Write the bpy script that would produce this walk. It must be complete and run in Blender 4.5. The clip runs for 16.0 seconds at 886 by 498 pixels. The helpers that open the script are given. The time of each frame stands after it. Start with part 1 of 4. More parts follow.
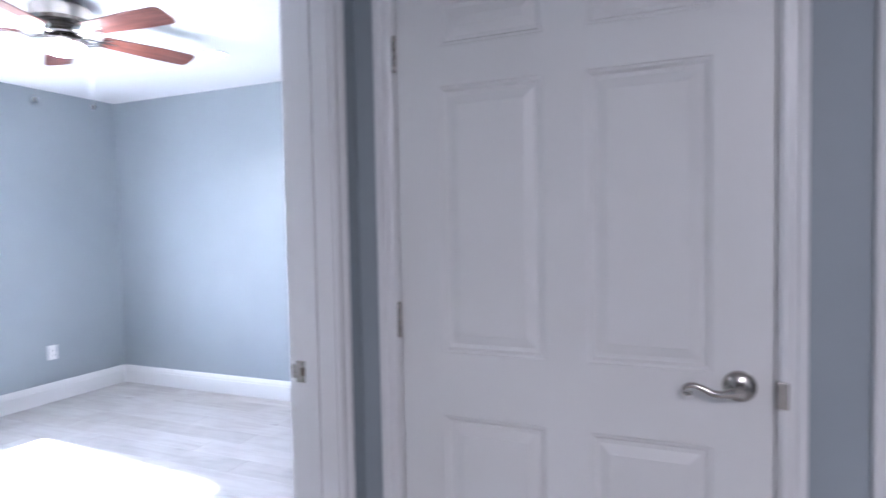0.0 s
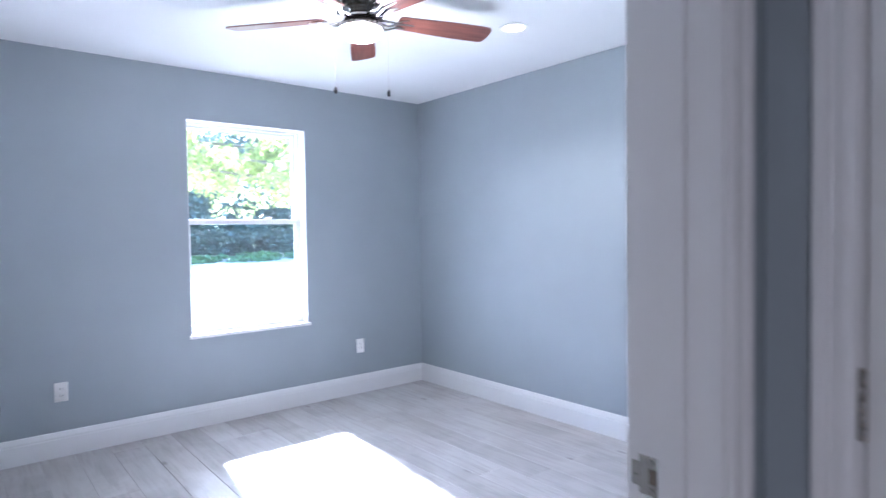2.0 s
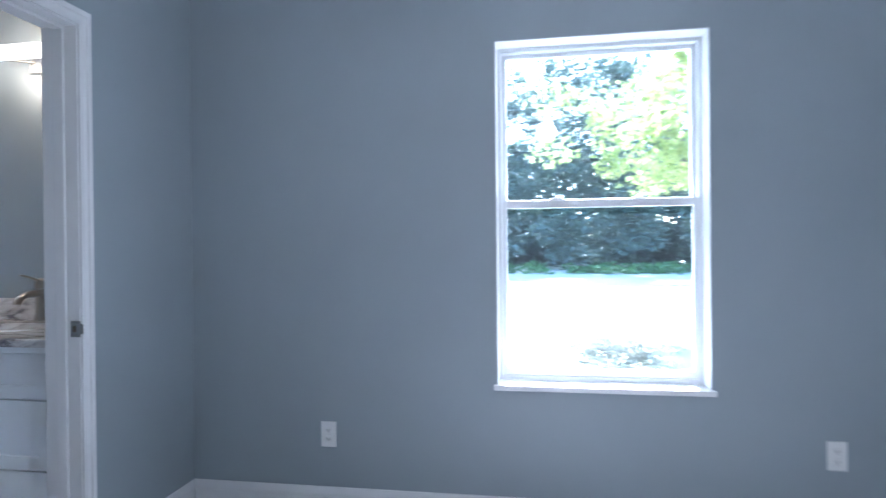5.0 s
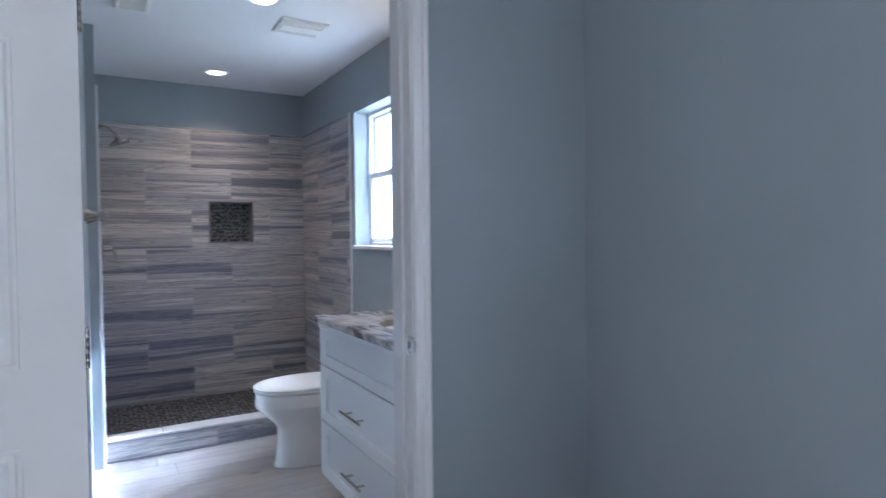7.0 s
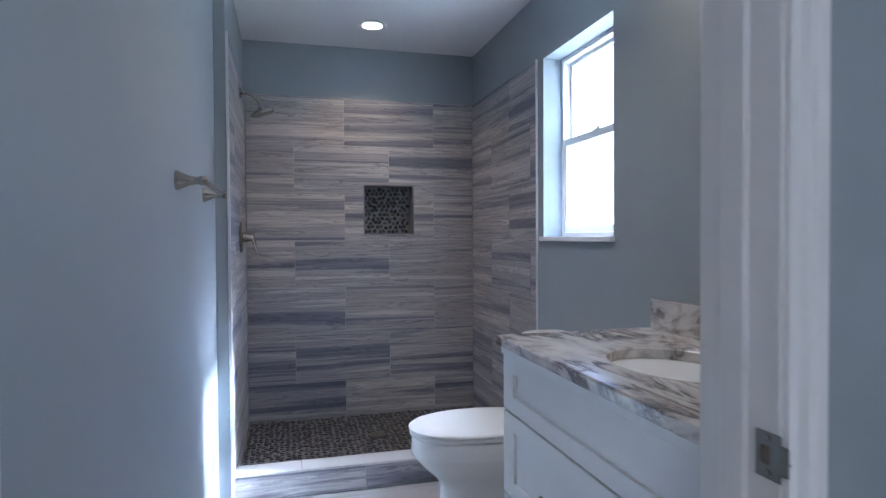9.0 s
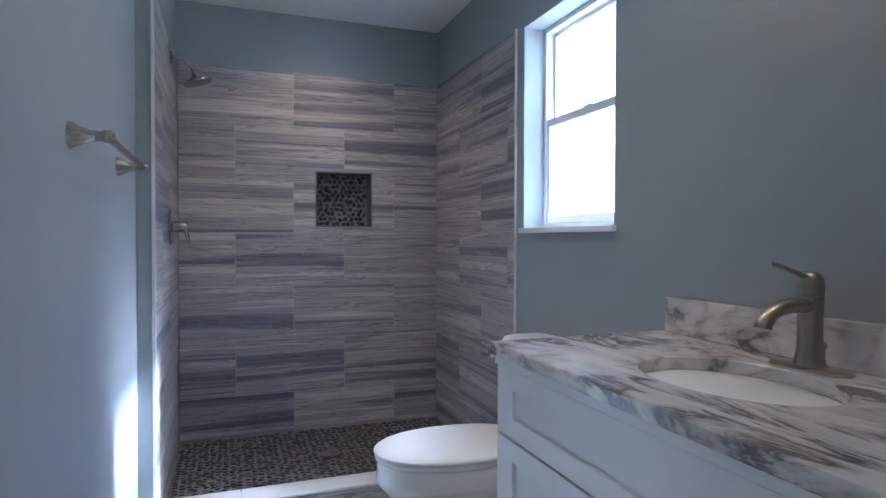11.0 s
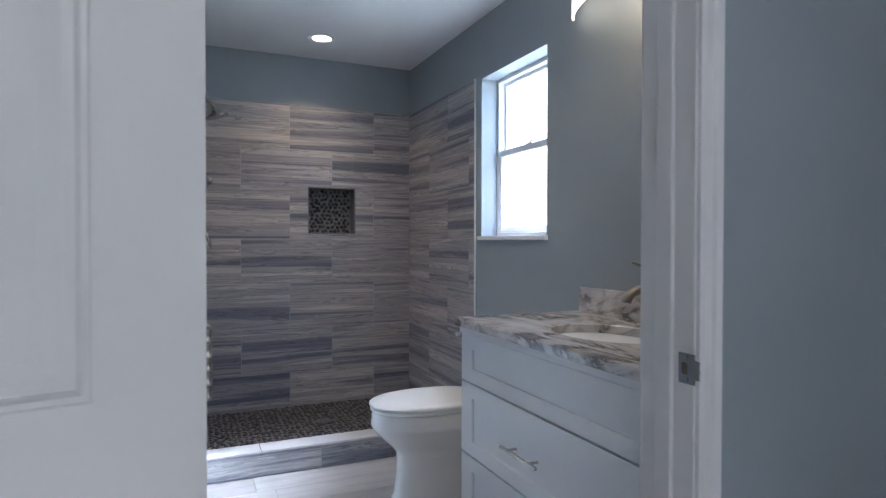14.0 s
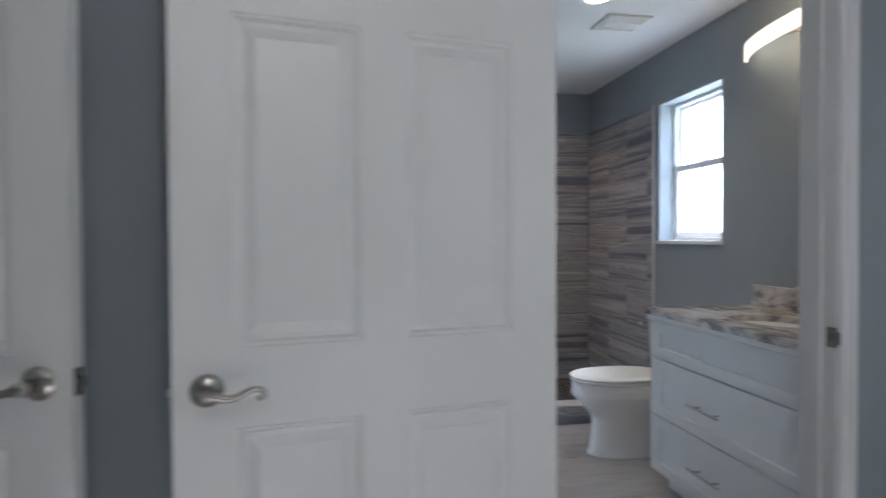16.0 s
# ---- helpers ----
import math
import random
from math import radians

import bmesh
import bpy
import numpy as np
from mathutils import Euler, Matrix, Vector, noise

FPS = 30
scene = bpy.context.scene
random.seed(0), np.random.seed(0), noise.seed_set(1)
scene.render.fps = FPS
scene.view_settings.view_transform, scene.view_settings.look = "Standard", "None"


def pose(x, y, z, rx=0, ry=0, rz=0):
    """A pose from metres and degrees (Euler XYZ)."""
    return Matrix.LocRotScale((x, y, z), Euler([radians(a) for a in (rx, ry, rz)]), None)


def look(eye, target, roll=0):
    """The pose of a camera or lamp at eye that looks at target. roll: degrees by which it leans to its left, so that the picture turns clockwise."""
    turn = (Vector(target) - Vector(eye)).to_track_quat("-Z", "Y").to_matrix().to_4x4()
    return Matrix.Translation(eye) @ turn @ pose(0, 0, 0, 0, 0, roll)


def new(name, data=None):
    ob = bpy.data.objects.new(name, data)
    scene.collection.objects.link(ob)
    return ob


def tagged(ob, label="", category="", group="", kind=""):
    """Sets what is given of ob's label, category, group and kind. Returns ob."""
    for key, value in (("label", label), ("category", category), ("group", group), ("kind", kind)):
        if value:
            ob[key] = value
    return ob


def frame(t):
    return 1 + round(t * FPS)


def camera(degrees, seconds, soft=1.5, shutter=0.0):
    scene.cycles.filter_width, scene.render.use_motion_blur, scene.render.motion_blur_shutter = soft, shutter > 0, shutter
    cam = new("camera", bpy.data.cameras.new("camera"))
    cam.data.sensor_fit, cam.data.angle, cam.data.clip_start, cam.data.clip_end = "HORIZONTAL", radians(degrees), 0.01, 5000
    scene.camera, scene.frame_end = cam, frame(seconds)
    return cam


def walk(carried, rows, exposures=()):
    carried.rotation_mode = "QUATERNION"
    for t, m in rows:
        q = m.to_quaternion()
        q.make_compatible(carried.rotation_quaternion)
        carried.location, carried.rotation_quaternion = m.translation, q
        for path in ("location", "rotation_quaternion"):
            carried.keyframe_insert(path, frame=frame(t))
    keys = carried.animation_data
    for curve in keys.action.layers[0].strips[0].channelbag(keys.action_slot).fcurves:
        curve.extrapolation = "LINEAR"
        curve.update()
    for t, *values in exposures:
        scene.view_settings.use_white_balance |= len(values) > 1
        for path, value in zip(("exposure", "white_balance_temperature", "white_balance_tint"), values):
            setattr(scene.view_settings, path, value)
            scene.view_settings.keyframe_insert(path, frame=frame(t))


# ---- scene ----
cam = camera(73.4, 16.0, 1.35, 0.5)
PATH = [
    (0, (-0.313, -4.723, 1.356), (1.524, -3.937, 1.271), -1.1),
    (0.5, (-0.246, -4.697, 1.336), (1.407, -3.573, 1.27), -0.6),
    (1, (-0.128, -4.583, 1.335), (1.387, -3.279, 1.269), -0.6),
    (1.5, (-0.005, -4.427, 1.344), (1.408, -3.013, 1.274), -0.5),
    (2, (0.191, -4.237, 1.335), (1.462, -2.694, 1.274), -0.8),
    (2.5, (0.359, -4.0, 1.323), (1.444, -2.322, 1.263), -0.9),
    (3, (0.542, -3.738, 1.308), (1.493, -1.979, 1.254), -0.9),
    (5.5, (1.776, -2.274, 1.234), (1.045, -0.412, 1.226), -0.2),
    (6, (1.809, -1.984, 1.245), (0.684, -0.33, 1.231), 0.0),
    (6.5, (1.797, -1.729, 1.288), (0.292, -0.414, 1.235), -0.9),
    (7, (1.589, -1.511, 1.293), (-0.141, -0.508, 1.243), -0.6),
    (7.5, (1.312, -1.344, 1.285), (-0.542, -0.595, 1.239), -0.6),
    (8, (1.002, -1.258, 1.256), (-0.923, -0.715, 1.216), -0.4),
    (8.5, (0.769, -1.265, 1.238), (-1.165, -0.757, 1.197), -0.4),
    (11, (0.185, -1.258, 1.175), (-1.692, -0.57, 1.14), 0.1),
    (11.5, (0.214, -1.267, 1.169), (-1.634, -0.502, 1.136), 0.1),
    (12, (0.259, -1.282, 1.177), (-1.574, -0.484, 1.143), 0.0),
    (12.5, (0.377, -1.312, 1.179), (-1.451, -0.503, 1.146), 0.0),
    (13, (0.49, -1.374, 1.174), (-1.338, -0.565, 1.141), 0.0),
    (13.5, (0.636, -1.464, 1.183), (-1.195, -0.658, 1.154), 0.1),
    (14, (0.821, -1.568, 1.196), (-1.009, -0.762, 1.168), 0.1),
    (14.5, (0.996, -1.622, 1.21), (-0.842, -0.833, 1.181), 0.1),
    (15, (1.176, -1.705, 1.217), (-0.688, -0.982, 1.191), 0.0),
    (15.5, (1.345, -1.845, 1.213), (-0.565, -1.253, 1.187), 0.1),
    (16, (1.465, -2.055, 1.241), (-0.509, -1.732, 1.207), -0.3),
]

# ---- light ----
EXPOSURES = [(0.0, 4.9, 5050, 18), (1.5, 4.58, 5000, 18), (3.0, 4.1, 4900, 17), (5.5, 3.7, 4850, 12), (7.0, 3.50, 5100, 14), (8.5, 3.46, 5100, 14),
             (11.0, 3.34, 5150, 14), (12.5, 3.40, 5280, 14), (14.5, 3.24, 5430, 13), (16.0, 3.12, 5630, 12)]
walk(cam, [(t, look(e, g, r)) for t, e, g, r in PATH], EXPOSURES)

SUN_AZ, SUN_EL = radians(6.0), radians(39.5)
world = bpy.data.worlds.new("sky")
scene.world = world
world.use_nodes = True
wn = world.node_tree
sky = wn.nodes.new("ShaderNodeTexSky")
sky.sky_type = "NISHITA"
sky.sun_disc = False
sky.sun_elevation = SUN_EL
sky.sun_rotation = SUN_AZ
wn.nodes["Background"].inputs["Strength"].default_value = 0.15
wn.links.new(sky.outputs["Color"], wn.nodes["Background"].inputs["Color"])
sun = new("sun", bpy.data.lights.new("sun", "SUN"))
sun.data.energy = 5.0
sun.data.angle = radians(3.0)
sun.data.color = (1.0, 0.95, 0.88)
sun.matrix_world = look((10 * math.sin(SUN_AZ), 10 * math.cos(SUN_AZ), 10 * math.tan(SUN_EL)), (0, 0, 0))


def spot_lamp(name, at, watts, color, size=0.05, spread=140):
    ob = new(name, bpy.data.lights.new(name, "AREA"))
    ob.data.shape = "DISK"
    ob.data.size = size
    ob.data.energy = watts
    ob.data.color = color
    ob.data.spread = radians(spread)
    ob.location = at
    return ob


# ---- materials ----
class Mat:
    def __init__(self, name, color=(0.5, 0.5, 0.5), rough=0.5, metal=0.0):
        self.m = bpy.data.materials.new(name)
        self.m.use_nodes = True
        self.t = self.m.node_tree
        self.b = self.t.nodes["Principled BSDF"]
        self.set("Base Color", (*color, 1))
        self.set("Roughness", rough)
        self.set("Metallic", metal)

    def set(self, key, value):
        self.b.inputs[key].default_value = value

    def node(self, kind, **ins):
        n = self.t.nodes.new(kind)
        for k, v in ins.items():
            n.inputs[k.replace("_", " ")].default_value = v
        return n

    def link(self, a, b):
        self.t.links.new(a, b)

    def coords(self, scale=(1, 1, 1), kind="Object", random_shift=0.0):
        tc = self.node("ShaderNodeTexCoord")
        mp = self.node("ShaderNodeMapping")
        mp.inputs["Scale"].default_value = scale
        self.link(tc.outputs[kind], mp.inputs["Vector"])
        if random_shift:
            oi = self.node("ShaderNodeObjectInfo")
            mu = self.t.nodes.new("ShaderNodeMath")
            mu.operation = "MULTIPLY"
            mu.inputs[1].default_value = random_shift
            self.link(oi.outputs["Random"], mu.inputs[0])
            self.link(mu.outputs[0], mp.inputs["Location"])
        return mp.outputs["Vector"]

    def noise(self, vec, scale, detail=4.0, rough=0.55, distort=0.0):
        n = self.node("ShaderNodeTexNoise", Scale=scale, Detail=detail, Roughness=rough, Distortion=distort)
        self.link(vec, n.inputs["Vector"])
        return n.outputs["Fac"]

    def ramp(self, fac, stops):
        r = self.t.nodes.new("ShaderNodeValToRGB")
        e = r.color_ramp.elements
        while len(e) < len(stops):
            e.new(0.5)
        for el, (p, c) in zip(e, stops):
            el.position = p
            el.color = (*c, 1) if len(c) == 3 else c
        self.link(fac, r.inputs["Fac"])
        return r.outputs["Color"]

    def mix(self, fac, a, b, mode="MIX"):
        n = self.t.nodes.new("ShaderNodeMix")
        n.data_type = "RGBA"
        n.blend_type = mode
        for v, i in ((fac, 0), (a, 6), (b, 7)):
            if isinstance(v, (int, float)):
                n.inputs[i].default_value = v
            elif isinstance(v, tuple):
                n.inputs[i].default_value = (*v, 1)
            else:
                self.link(v, n.inputs[i])
        return n.outputs[2]

    def base(self, color):
        self.link(color, self.b.inputs["Base Color"])

    def bump(self, height, strength=0.2, distance=0.002):
        n = self.node("ShaderNodeBump", Strength=strength, Distance=distance)
        self.link(height, n.inputs["Height"])
        self.link(n.outputs["Normal"], self.b.inputs["Normal"])

    def rough(self, fac, lo, hi):
        n = self.node("ShaderNodeMapRange")
        n.inputs["To Min"].default_value = lo
        n.inputs["To Max"].default_value = hi
        self.link(fac, n.inputs["Value"])
        self.link(n.outputs["Result"], self.b.inputs["Roughness"])


def paint(name, color, rough, peel=0.12, blotch=0.05):
    m = Mat(name, color, rough)
    v = m.coords()
    low = m.noise(v, 1.3, 3)
    lite = tuple(min(1, c * (1 + blotch)) for c in color)
    dark = tuple(c * (1 - blotch) for c in color)
    m.base(m.ramp(low, [(0.3, dark), (0.7, lite)]))
    fine = m.noise(v, 140, 3)
    m.bump(fine, peel, 0.0012)
    m.rough(low, rough - 0.06, rough + 0.06)
    return m.m


WALL = paint("wall_paint", (0.315, 0.354, 0.381), 0.55)
CEIL = paint("ceiling_paint", (0.78, 0.79, 0.80), 0.8, 0.3, 0.02)
TRIM = paint("trim_paint", (0.72, 0.72, 0.72), 0.33, 0.03, 0.02)
DOORP = paint("door_paint", (0.70, 0.70, 0.69), 0.38, 0.05, 0.03)
CAB = paint("cabinet_paint", (0.80, 0.82, 0.83), 0.32, 0.03, 0.02)
VINYL = paint("white_vinyl", (0.78, 0.79, 0.80), 0.35, 0.02, 0.02)
PLASTIC = paint("white_plastic", (0.80, 0.80, 0.78), 0.35, 0.0, 0.02)
CERAMIC = Mat("white_ceramic", (0.82, 0.81, 0.79), 0.08).m
DARK = Mat("dark_gap", (0.02, 0.02, 0.02), 0.7).m


def metal(name, color, rough):
    m = Mat(name, color, rough, 1.0)
    v = m.coords((1, 1, 12))
    m.rough(m.noise(v, 60, 3), rough - 0.06, rough + 0.08)
    return m.m


NICKEL = metal("brushed_nickel", (0.47, 0.445, 0.41), 0.2)
BRONZE = metal("warm_nickel", (0.42, 0.38, 0.32), 0.3)
CHROME = metal("chrome", (0.75, 0.76, 0.78), 0.15)


def plank_mat():
    m = Mat("grey_oak_plank", (0.4, 0.4, 0.4), 0.45)
    v = m.coords((1, 1, 1), "Object", 37.0)
    st = m.node("ShaderNodeMapping")
    st.inputs["Scale"].default_value = (14, 1.1, 1)
    m.link(v, st.inputs["Vector"])
    grain = m.noise(st.outputs["Vector"], 2.2, 8, 0.62, 0.6)
    wide = m.noise(v, 2.4, 3, 0.5, 0.8)
    oi = m.node("ShaderNodeObjectInfo")
    tone = m.ramp(oi.outputs["Random"], [(0.0, (0.40, 0.385, 0.375)), (0.5, (0.47, 0.455, 0.445)), (1.0, (0.43, 0.42, 0.42))])
    g = m.ramp(grain, [(0.26, (0.70, 0.68, 0.67)), (0.5, (0.96, 0.955, 0.95)), (0.74, (1.06, 1.06, 1.06))])
    c = m.mix(0.85, tone, g, "MULTIPLY")
    w = m.ramp(wide, [(0.35, (0.82, 0.8, 0.79)), (0.65, (1.08, 1.08, 1.08))])
    c = m.mix(0.8, c, w, "MULTIPLY")
    kn = m.node("ShaderNodeTexVoronoi", Scale=2.3)
    ks = m.node("ShaderNodeMapping")
    ks.inputs["Scale"].default_value = (2.0, 0.8, 1)
    m.link(v, ks.inputs["Vector"])
    m.link(ks.outputs["Vector"], kn.inputs["Vector"])
    kf = m.ramp(kn.outputs["Distance"], [(0.03, (0.45, 0.42, 0.4)), (0.09, (1, 1, 1))])
    c = m.mix(0.8, c, kf, "MULTIPLY")
    m.base(c)
    m.bump(grain, 0.06, 0.001)
    m.rough(grain, 0.40, 0.28)
    return m.m


def stripe_tile_mat():
    m = Mat("striped_stone_tile", (0.4, 0.4, 0.4), 0.38)
    tc = m.node("ShaderNodeTexCoord")
    sep = m.node("ShaderNodeSeparateXYZ")
    m.link(tc.outputs["Object"], sep.inputs[0])
    oi = m.node("ShaderNodeObjectInfo")

    def math2(op, a, b):
        n = m.t.nodes.new("ShaderNodeMath")
        n.operation = op
        for i, v in enumerate((a, b)):
            if isinstance(v, (int, float)):
                n.inputs[i].default_value = v
            else:
                m.link(v, n.inputs[i])
        return n.outputs[0]

    def vec(along, up, shift):
        cmb = m.node("ShaderNodeCombineXYZ")
        m.link(math2("MULTIPLY", math2("ADD", sep.outputs["X"], sep.outputs["Y"]), along), cmb.inputs[0])
        m.link(math2("MULTIPLY", sep.outputs["Z"], up), cmb.inputs[2])
        m.link(math2("MULTIPLY", oi.outputs["Random"], shift), cmb.inputs[1])
        return cmb.outputs[0]

    broad = m.noise(vec(0.35, 15, 91), 1.0, 3.0, 0.55, 0.35)
    thin = m.noise(vec(1.5, 24, 53), 1.0, 5, 0.6, 0.7)
    fibre = m.noise(vec(6, 260, 71), 1.0, 3, 0.6)
    c = m.ramp(broad, [(0.34, (0.15, 0.16, 0.20)), (0.44, (0.25, 0.255, 0.285)), (0.475, (0.41, 0.40, 0.405)),
                       (0.555, (0.34, 0.33, 0.335)), (0.60, (0.52, 0.505, 0.49))])
    t = m.ramp(thin, [(0.30, (0.72, 0.72, 0.76)), (0.40, (1.06, 1.05, 1.04)), (0.475, (0.96, 0.96, 0.97)), (0.505, (0.46, 0.46, 0.49)), (0.515, (1.2, 1.18, 1.16)), (0.60, (0.95, 0.95, 0.95)), (0.655, (0.6, 0.6, 0.63)), (0.665, (1.15, 1.14, 1.12))])
    c = m.mix(0.8, c, t, "MULTIPLY")
    f = m.ramp(fibre, [(0.3, (0.93, 0.93, 0.93)), (0.7, (1.03, 1.03, 1.03))])
    c = m.mix(0.6, c, f, "MULTIPLY")
    tone = m.ramp(oi.outputs["Random"], [(0, (0.82, 0.84, 0.90)), (0.5, (1.06, 1.03, 1.0)), (1, (0.92, 0.92, 0.94))])
    c = m.mix(1.0, c, tone, "MULTIPLY")
    m.base(c)
    m.bump(thin, 0.08, 0.001)
    m.rough(thin, 0.32, 0.46)
    return m.m


def marble_mat():
    m = Mat("veined_marble", (0.8, 0.8, 0.8), 0.16)
    v = m.coords()
    rot = m.node("ShaderNodeMapping")
    rot.inputs["Rotation"].default_value = (0.3, 0.35, radians(46))
    rot.inputs["Scale"].default_value = (1.0, 3.2, 3.0)
    m.link(v, rot.inputs["Vector"])
    cloud = m.noise(rot.outputs["Vector"], 2.2, 6, 0.6, 0.9)
    vein = m.noise(rot.outputs["Vector"], 2.3, 10, 0.66, 1.1)
    c = m.ramp(cloud, [(0.3, (0.48, 0.49, 0.52)), (0.47, (0.66, 0.645, 0.635)), (0.63, (0.78, 0.755, 0.735))])
    d = m.ramp(vein, [(0.41, (1, 1, 1)), (0.455, (0.72, 0.70, 0.70)), (0.480, (0.30, 0.28, 0.28)), (0.505, (0.13, 0.13, 0.16)), (0.535, (0.55, 0.50, 0.46)), (0.62, (1, 1, 1))])
    mask = m.noise(v, 3.6, 4, 0.6, 0.4)
    mk = m.ramp(mask, [(0.42, (0, 0, 0)), (0.57, (0.95, 0.95, 0.95))])
    c2 = m.mix(1.0, c, d, "MULTIPLY")
    m.base(m.mix(mk, c, c2))
    return m.m


def pebble_mat():
    m = Mat("dark_pebble", (0.1, 0.1, 0.11), 0.45)
    g = m.node("ShaderNodeNewGeometry")
    m.base(m.ramp(g.outputs["Random Per Island"], [(0, (0.014, 0.016, 0.020)), (0.5, (0.032, 0.034, 0.038)), (0.85, (0.062, 0.062, 0.062)), (1, (0.11, 0.10, 0.09))]))
    return m.m


def pebble_single_mat():
    m = Mat("dark_pebble_single", (0.1, 0.1, 0.11), 0.45)
    g = m.node("ShaderNodeObjectInfo")
    m.base(m.ramp(g.outputs["Random"], [(0, (0.014, 0.016, 0.020)), (0.5, (0.032, 0.034, 0.038)), (0.85, (0.062, 0.062, 0.062)), (1, (0.11, 0.10, 0.09))]))
    return m.m


def grout_mat(name, color):
    m = Mat(name, color, 0.85)
    v = m.coords()
    m.base(m.ramp(m.noise(v, 40, 3), [(0.3, tuple(c * 0.8 for c in color)), (0.7, color)]))
    return m.m


def wood_blade_mat():
    m = Mat("cherry_blade", (0.2, 0.07, 0.05), 0.35)
    v = m.coords((3, 40, 3))
    g = m.noise(v, 1.6, 6, 0.6, 0.5)
    m.base(m.ramp(g, [(0.3, (0.10, 0.032, 0.024)), (0.7, (0.23, 0.085, 0.06))]))
    return m.m


def glass_mat():
    m = bpy.data.materials.new("window_glass")
    m.use_nodes = True
    t = m.node_tree
    t.nodes.clear()
    out = t.nodes.new("ShaderNodeOutputMaterial")
    tr = t.nodes.new("ShaderNodeBsdfTransparent")
    tr.inputs[0].default_value = (0.93, 0.96, 0.95, 1)
    gl = t.nodes.new("ShaderNodeBsdfGlossy")
    gl.inputs["Roughness"].default_value = 0.02
    fr = t.nodes.new("ShaderNodeFresnel")
    mx = t.nodes.new("ShaderNodeMixShader")
    # faint translucent veil in the pane: haze and glare laid over the view outside
    veil = t.nodes.new("ShaderNodeBsdfTranslucent")
    veil.inputs[0].default_value = (0.9, 0.95, 1.0, 1)
    veil_mix = t.nodes.new("ShaderNodeMixShader")
    veil_mix.inputs[0].default_value = 0.0014
    t.links.new(tr.outputs[0], veil_mix.inputs[1])
    t.links.new(veil.outputs[0], veil_mix.inputs[2])
    t.links.new(fr.outputs[0], mx.inputs[0])
    t.links.new(veil_mix.outputs[0], mx.inputs[1])
    t.links.new(gl.outputs[0], mx.inputs[2])
    t.links.new(mx.outputs[0], out.inputs[0])
    return m


def frosted_mat():
    m = bpy.data.materials.new("frosted_glass")
    m.use_nodes = True
    t = m.node_tree
    t.nodes.clear()
    out = t.nodes.new("ShaderNodeOutputMaterial")
    tl = t.nodes.new("ShaderNodeBsdfTranslucent")
    tl.inputs[0].default_value = (0.95, 0.97, 1.0, 1)
    tr = t.nodes.new("ShaderNodeBsdfRefraction")
    tr.inputs["Color"].default_value = (0.92, 0.96, 1.0, 1)
    tr.inputs["Roughness"].default_value = 0.36
    tr.inputs["IOR"].default_value = 1.2
    mx = t.nodes.new("ShaderNodeMixShader")
    cl = t.nodes.new("ShaderNodeBsdfTransparent")
    cl.inputs[0].default_value = (0.92, 0.96, 1.0, 1)
    m2 = t.nodes.new("ShaderNodeMixShader")
    m2.inputs[0].default_value = 0.74
    t.links.new(tr.outputs[0], m2.inputs[1])
    t.links.new(cl.outputs[0], m2.inputs[2])
    mx.inputs[0].default_value = 0.92
    t.links.new(tl.outputs[0], mx.inputs[1])
    t.links.new(m2.outputs[0], mx.inputs[2])
    t.links.new(mx.outputs[0], out.inputs[0])
    return m


def glow_mat(name, color, strength):
    m = Mat(name, (0.8, 0.8, 0.8), 0.4)
    m.set("Emission Color", (*color, 1))
    m.set("Emission Strength", strength)
    return m.m


def leaf_mat(name, a, b, trans):
    m = Mat(name, a, 0.5)
    g = m.node("ShaderNodeNewGeometry")
    col = m.ramp(g.outputs["Random Per Island"], [(0, a), (1, b)])
    m.base(col)
    tl = m.node("ShaderNodeBsdfTranslucent")
    m.link(col, tl.inputs["Color"])
    mx = m.node("ShaderNodeMixShader")
    mx.inputs[0].default_value = trans
    m.link(m.b.outputs[0], mx.inputs[1])
    m.link(tl.outputs[0], mx.inputs[2])
    m.link(mx.outputs[0], m.t.nodes["Material Output"].inputs[0])
    return m.m


def ground_mat():
    m = Mat("pale_dry_ground", (0.4, 0.4, 0.36), 0.9)
    v = m.coords()
    big = m.noise(v, 0.25, 4)
    small = m.noise(v, 6, 5)
    c = m.ramp(big, [(0.35, (0.34, 0.36, 0.24)), (0.6, (0.47, 0.45, 0.38))])
    s = m.ramp(small, [(0.3, (0.75, 0.75, 0.72)), (0.7, (1.1, 1.1, 1.1))])
    m.base(m.mix(0.8, c, s, "MULTIPLY"))
    m.bump(small, 0.4, 0.02)
    return m.m


PLANK = plank_mat()
TILE = stripe_tile_mat()
MARBLE = marble_mat()
PEBBLE = pebble_mat()
PEBBLE1 = pebble_single_mat()
GROUT = grout_mat("grey_grout", (0.52, 0.51, 0.51))
DGROUT = grout_mat("dark_grout", (0.21, 0.205, 0.20))
EDGE = grout_mat("dark_edge", (0.20, 0.20, 0.21))
BLADE = wood_blade_mat()
GLASS = glass_mat()
FROST = frosted_mat()
GROUND = ground_mat()
BARK = grout_mat("grey_bark", (0.16, 0.13, 0.10))
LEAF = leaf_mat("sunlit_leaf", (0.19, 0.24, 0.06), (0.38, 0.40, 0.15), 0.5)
# far trees: green made paler and bluer, with the haze painted into it
WOODS = leaf_mat("hazed_wood_leaf", (0.075, 0.105, 0.092), (0.12, 0.16, 0.118), 0.35)
HEDGE = leaf_mat("grass_blade", (0.05, 0.11, 0.03), (0.10, 0.18, 0.05), 0.3)
SAGE = leaf_mat("sage_leaf", (0.22, 0.21, 0.15), (0.36, 0.33, 0.25), 0.3)
GLOBE = glow_mat("lit_globe", (1.0, 0.93, 0.82), 0.9)
